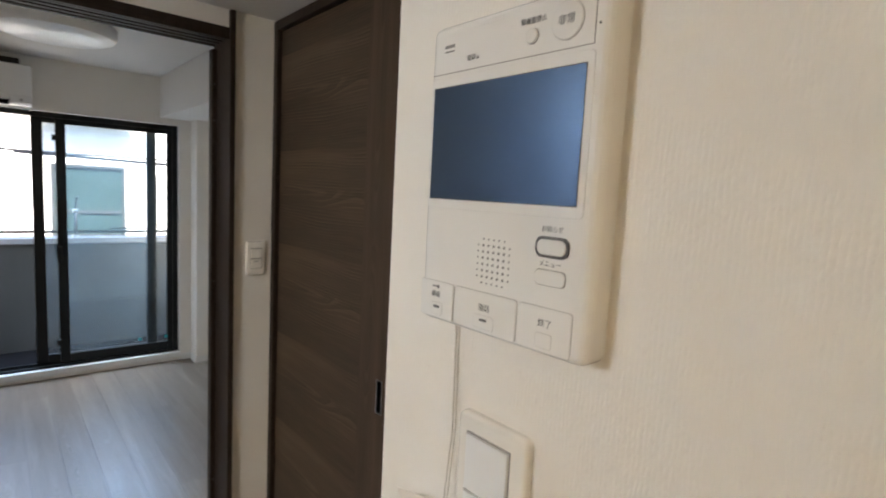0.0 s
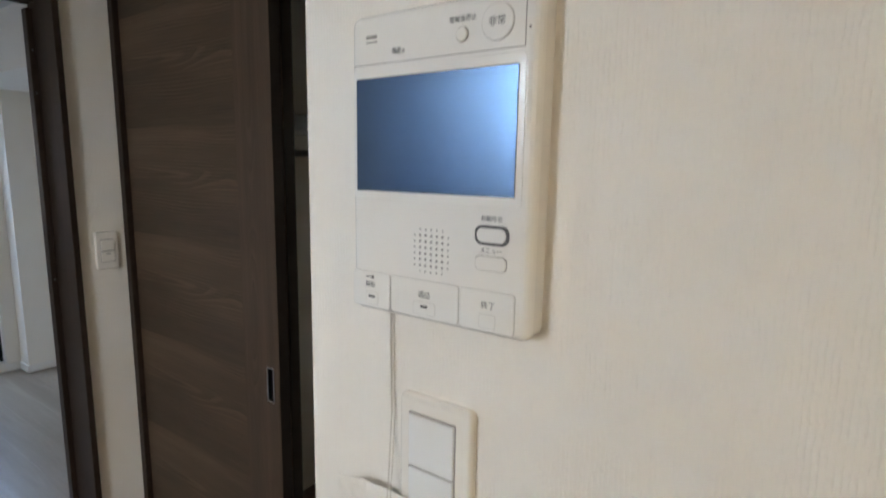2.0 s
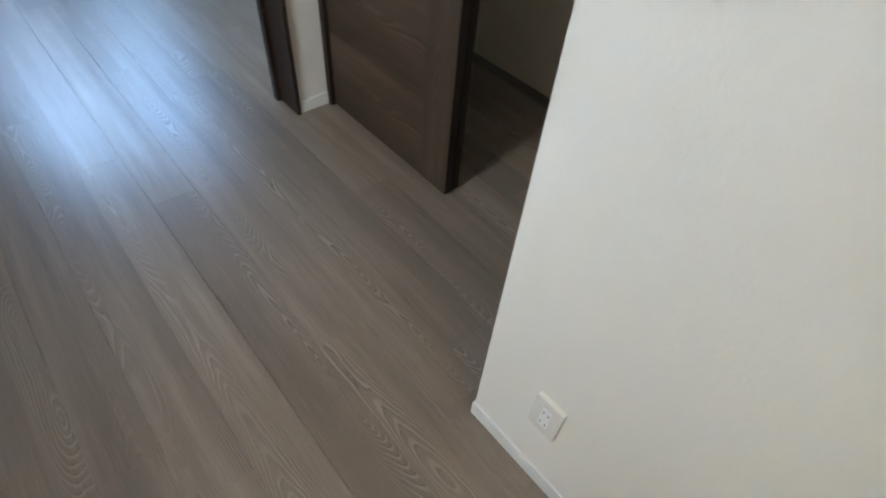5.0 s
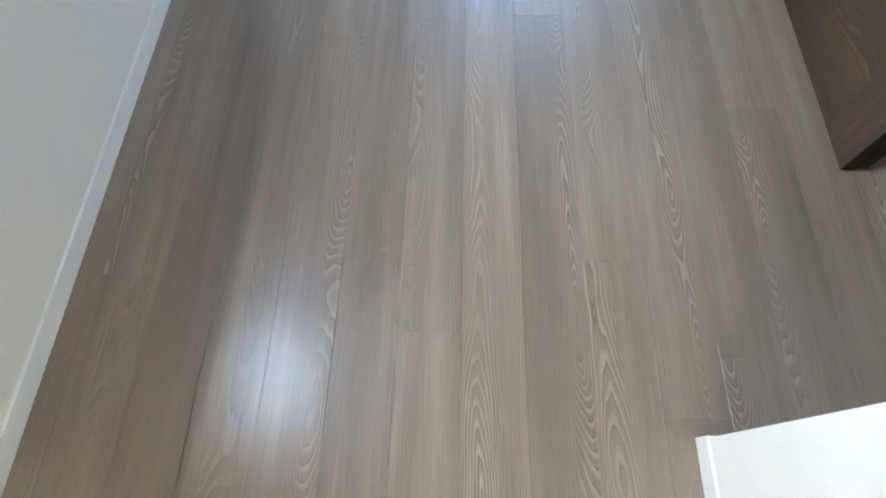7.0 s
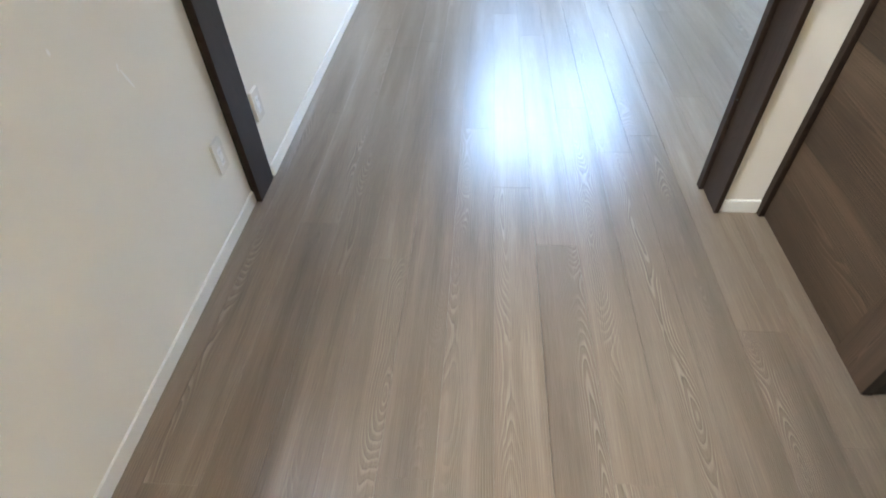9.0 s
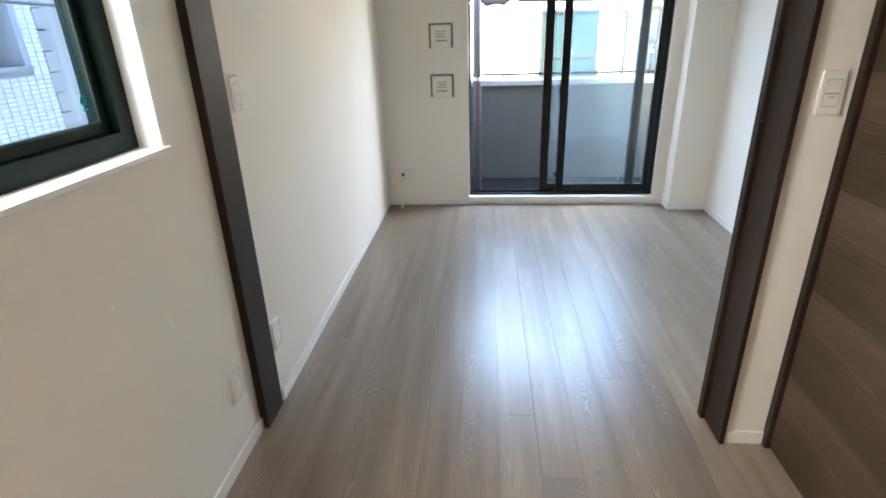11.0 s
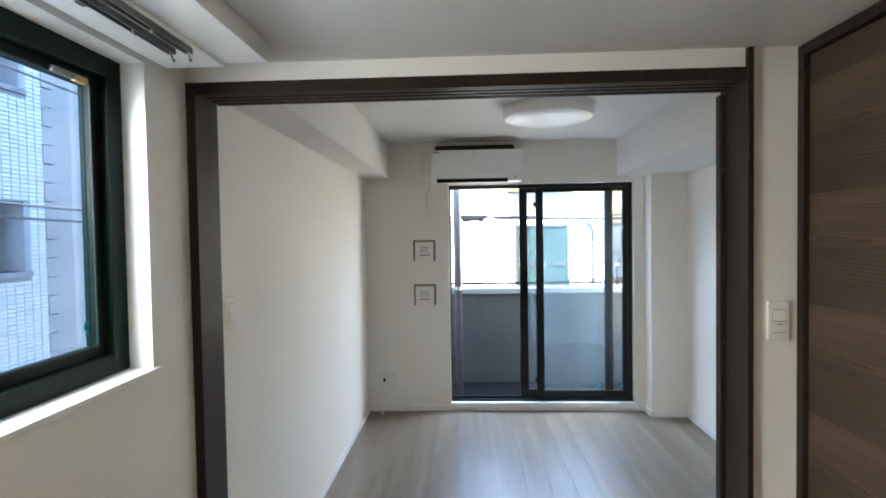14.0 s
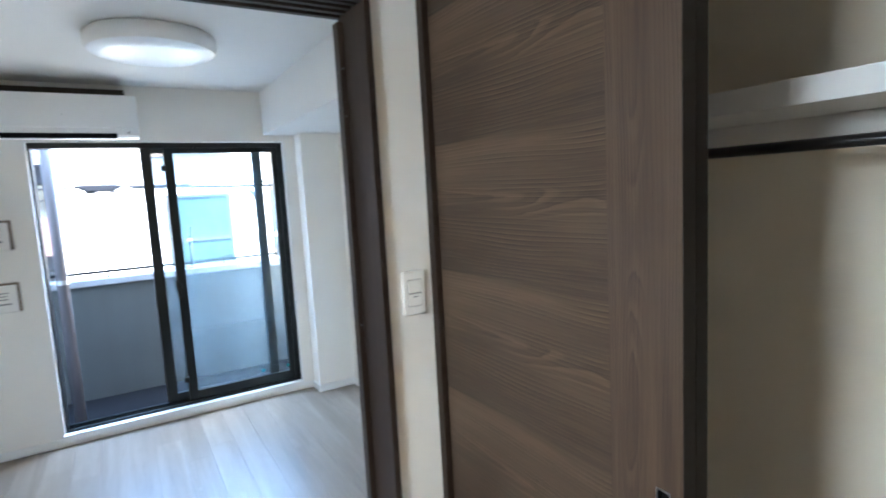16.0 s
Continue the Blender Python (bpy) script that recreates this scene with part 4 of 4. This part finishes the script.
# ---- outside ----
structure("ground", boxes((-900, 900, -900, 900, -3.4, -3.3)), ASPHALT, "asphalt street between the buildings", "ground")


def facade_window(parent, x0, x1, y, z0, z1, mid, pane_mat):
    w = part("window", boxes((x0 - 0.05, x0, y - 0.06, y, z0 - 0.05, z1 + 0.05), (x1, x1 + 0.05, y - 0.06, y, z0 - 0.05, z1 + 0.05), (x0, x1, y - 0.06, y, z1, z1 + 0.05),
                             (x0, x1, y - 0.06, y, z0 - 0.05, z0), (x0, x1, y - 0.05, y, mid - 0.03, mid + 0.03)), OPP_FRAME, parent, "grey aluminium window frame")
    part("pane", boxes((x0, x1, y - 0.02, y - 0.004, mid + 0.03, z1)), pane_mat, w)
    part("pane", boxes((x0, x1, y - 0.02, y - 0.004, z0, mid - 0.03)), pane_mat, w)
    return w


OY = 11.5
opp = thing("apartment_house", (1.0, OY, -3.3), "white rendered apartment house across the street", "house")
part("wall", boxes((-0.63, 2.78, OY, OY + 7, -3.3, 3.3)), FACADE, opp)
part("roof", boxes((-0.75, 2.9, OY - 0.15, OY + 7.1, 3.3, 3.5)), CAPSTONE, opp)
facade_window(opp, 0.99, 2.0, OY, 0.52, 1.70, 0.92, OPP_PANE)
for k in range(15):
    part("edge_block", boxes((-0.70, -0.63, OY - 0.03, OY + 0.3, -1.6 + 0.34 * k, -1.42 + 0.34 * k)), FAR_GREY, opp)
part("eave_box", boxes((0.78, 1.02, OY - 0.35, OY, 2.42, 2.62), bevel=0.01), FACADE_TAN, opp)
part("drainpipe", tube([(2.55, OY - 0.05, -3.3), (2.55, OY - 0.05, 1.60), (2.50, OY - 0.05, 1.72), (2.40, OY - 0.02, 1.80)], 0.03), OPP_FRAME, opp)
# Slab added above the window to cast a band of shade on the wall.
part("canopy", boxes((1.02, 2.15, OY - 0.40, OY, 2.50, 2.60), bevel=0.008), CAPSTONE, opp)
facade_window(opp, 0.99, 2.0, OY, -2.6, -1.4, -2.15, OPP_PANE)
tan = thing("tan_house", (4.6, 12.6, -3.3), "tan rendered neighbouring house with a dark window", "house")
part("wall", boxes((2.86, 8.5, 12.4, 18, -3.3, 4.2)), FACADE_TAN, tan)
part("roof", boxes((2.8, 8.6, 12.3, 18.1, 4.2, 4.35)), CAPSTONE, tan)
facade_window(tan, 3.0, 3.4, 12.4, 0.6, 1.75, 1.15, DARK_PANE)
tower = thing("balcony_block", (-5.5, 19, -3.3), "pale apartment block with stacked balconies", "apartment block")
part("wall", boxes((-12, -0.9, 19, 26, -3.3, 10)), FAR_GREY, tower)
part("roof", boxes((-12.1, -0.8, 18.9, 26.1, 10, 10.2)), CAPSTONE, tower)
for i in range(5):
    z = -2.0 + 2.4 * i
    part("balcony", boxes((-3.2, -1.0, 18.1, 19, z, z + 0.15), (-3.2, -1.0, 18.1, 18.2, z + 0.15, z + 1.0)), FAR_PINK if i % 2 else FAR_GREY, tower)
    facade_window(tower, -2.9, -1.5, 19, z + 0.2, z + 1.9, z + 1.0, DARK_PANE)

wires = thing("overhead_cable", (-0.2, 9.4, -3.3), "overhead cables with a grey splice box across the street", "cable")
part("cable", tube([(-9 + 1.5 * i, 9.4, 1.90 - 0.006 * i + 0.004 * (i - 6) ** 2) for i in range(13)], 0.013, 6), SPLICE, wires)
part("cable", tube([(-1.2, 9.4, 1.66), (-0.45, 9.4, 1.74), (-0.25, 9.4, 1.785), (-0.05, 9.4, 1.79), (0.10, 9.4, 1.77), (0.22, 9.4, 1.80)], 0.011, 6), SPLICE, wires)
part("cable", tube([(0.4, 9.4, 1.845), (1.2, 9.4, 1.825), (2.2, 9.4, 1.80), (9, 9.4, 1.9)], 0.022, 6), SPLICE, wires)
part("cable", tube([(-9, 9.6, 1.5), (-3, 9.6, 1.25), (-0.45, 9.6, 1.42), (0.1, 9.6, 1.55), (0.45, 9.6, 1.78)], 0.005, 6), SPLICE, wires)
part("splice_box", box(-0.14, 0.22, 9.32, 9.48, 1.80, 1.90, 0.025), SPLICE, wires, "grey cable splice box")
part("splice_end", rod((-0.13, 9.4, 1.86), (-0.24, 9.4, 1.89), 0.045, n=12, r2=0.012), SPLICE, wires)
part("splice_end", rod((0.21, 9.4, 1.86), (0.30, 9.4, 1.875), 0.045, n=12, r2=0.012), SPLICE, wires)

# tiled neighbour beyond the kitchen window
TX = -4.5
nb_house = thing("tiled_house", (TX - 2, 2, -3.3), "white mosaic-tiled apartment house behind the kitchen window", "apartment house")
part("wall", boxes((TX - 4, TX - 0.02, -3, 4.80, -3.3, 6.0), (TX - 4, TX - 0.02, 5.46, 5.72, -3.3, 6.0), (TX - 4, TX - 0.02, 4.80, 5.46, -3.3, 1.28),
                   (TX - 4, TX - 0.02, 4.80, 5.46, 1.98, 3.10), (TX - 4, TX - 0.02, 4.80, 5.46, 3.80, 6.0), (TX - 4, TX - 0.6, 4.80, 5.46, 1.28, 3.80)), GROUT, nb_house)
part("grey_wing", boxes((TX - 4, TX - 0.05, 5.87, 9.5, -3.3, 6.0)), GREY_WALL, nb_house, "smooth grey side wing")
for z in (1.28, 3.10):
    w = part("window", boxes((TX - 0.4, TX - 0.34, 4.84, 5.42, z + 0.04, z + 0.08), (TX - 0.4, TX - 0.34, 4.84, 5.42, z + 0.62, z + 0.66), (TX - 0.4, TX - 0.34, 4.80, 4.84, z, z + 0.7), (TX - 0.4, TX - 0.34, 5.42, 5.46, z, z + 0.7)), BLACK_AL, nb_house)
    part("pane", boxes((TX - 0.38, TX - 0.36, 4.84, 5.42, z + 0.08, z + 0.62)), DARK_PANE, w)
    part("ledge", boxes((TX - 0.34, TX + 0.03, 4.78, 5.50, z - 0.05, z)), CAPSTONE, nb_house)
verts, faces = [], []


def tile(y0, y1, z0, z1):
    k, e = len(verts), 0.004
    verts.extend([(TX - 0.02, y0, z0), (TX - 0.02, y1, z0), (TX - 0.02, y1, z1), (TX - 0.02, y0, z1),
                  (TX - 0.006, y0 + e, z0 + e), (TX - 0.006, y1 - e, z0 + e), (TX - 0.006, y1 - e, z1 - e), (TX - 0.006, y0 + e, z1 - e)])
    faces.extend([(k + 4, k + 5, k + 6, k + 7), (k, k + 1, k + 5, k + 4), (k + 1, k + 2, k + 6, k + 5), (k + 2, k + 3, k + 7, k + 6), (k + 3, k, k + 4, k + 7)])


for iz in range(112):
    for iy in range(20):
        y, z = 3.70 + iy * 0.1010, -0.6 + iz * 0.0425
        if 4.68 < y < 5.48 and (1.23 < z + 0.05 and z < 1.98 or 3.05 < z + 0.05 and z < 3.80):
            continue
        tile(y, y + 0.0965, z, z + 0.0385)
me = bpy.data.meshes.new("tiles")
me.from_pydata([tuple(Vector(v) - BASE[nb_house.name]) for v in verts], [], faces)
me.materials.append(TILE)
tl = new("tiles", me)
tl.parent = nb_house
tl["kind"] = "stuff"
for i in range(28):
    z = -0.6 + i * 0.2
    part("quoin_block", boxes((TX - 0.3, TX - (0.0 if i % 2 else 0.012), 5.72, 5.87, z, z + 0.192), bevel=0.006), GREY_WALL, nb_house)
lines = thing("power_line", (-3.2, 4, -3.3), "dark power cables between the houses", "cable")
for z, s in ((2.15, 0.0), (2.05, 0.02), (3.15, 0.03)):
    part("cable", tube([(-3.4, -3 + i * 1.2, z + 0.02 * (i - 5) ** 2 * 0.4 - 0.05 * i) for i in range(12)], 0.011, 6), INK, lines)

# ---- floor planks ----
structure("subfloor", boxes((-1.16, 1.95, -1.9, 5.04, -0.1, -0.008)), SUBFLOOR, "dark bed below the floor planks", "floor")
floor = thing("floor", (0, 0, -0.008), "grey-brown wood-grain plank flooring with fine dark joints", "floor", kind="structure")
PW, PL = 0.1504, 1.818
known = {1: 0.946, 3: 1.683, 4: 1.77, 5: 0.995, 6: 0.816, 7: 0.375, 8: 1.861, 9: 1.012, 10: 0.638, 13: 1.137}
cache = {}


def plank(xa, xb, ya, yb):
    key = (round(xb - xa, 3), round(yb - ya, 3))
    if key not in cache:
        w, l, e, g = key[0] / 2, key[1] / 2, 0.0004, 0.0002
        top = [(-w + g + e, -l + g + e, 0.008), (w - g - e, -l + g + e, 0.008), (w - g - e, l - g - e, 0.008), (-w + g + e, l - g - e, 0.008)]
        mid = [(-w + g, -l + g, 0.0077), (w - g, -l + g, 0.0077), (w - g, l - g, 0.0077), (-w + g, l - g, 0.0077)]
        low = [(x, y, 0.0) for x, y, _ in mid]
        fs = [(0, 1, 2, 3)]
        for k in (0, 4):
            fs += [(k + i, k + 4 + i, k + 4 + (i + 1) % 4, k + (i + 1) % 4) for i in range(4)]
        pm = bpy.data.meshes.new("plank")
        pm.from_pydata(top + mid + low, [], fs)
        pm.materials.append(FLOOR)
        cache[key] = pm
    ob = new("plank", cache[key])
    ob.parent = floor
    ob.location = ((xa + xb) / 2, (ya + yb) / 2, 0.0)


rng = random.Random(7)
for row in range(-1, 19):
    xa = -0.317 + (row - 5) * PW
    xb = xa + PW
    shift = known.get(row, rng.uniform(0, PL))
    xa2, xb2 = max(xa, -0.99), min(xb, 1.86)
    if xb2 - xa2 < 0.01:
        continue
    y_start, y_end = (0.594, 5.04) if xa > 0.60 else (-1.8, 5.04)
    y = shift - PL * math.ceil((shift - y_start) / PL)
    while y < y_end:
        ya, yb = max(y, y_start), min(y + PL, y_end)
        if yb - ya > 0.02:
            plank(xa2, xb2, ya, yb)
        y += PL
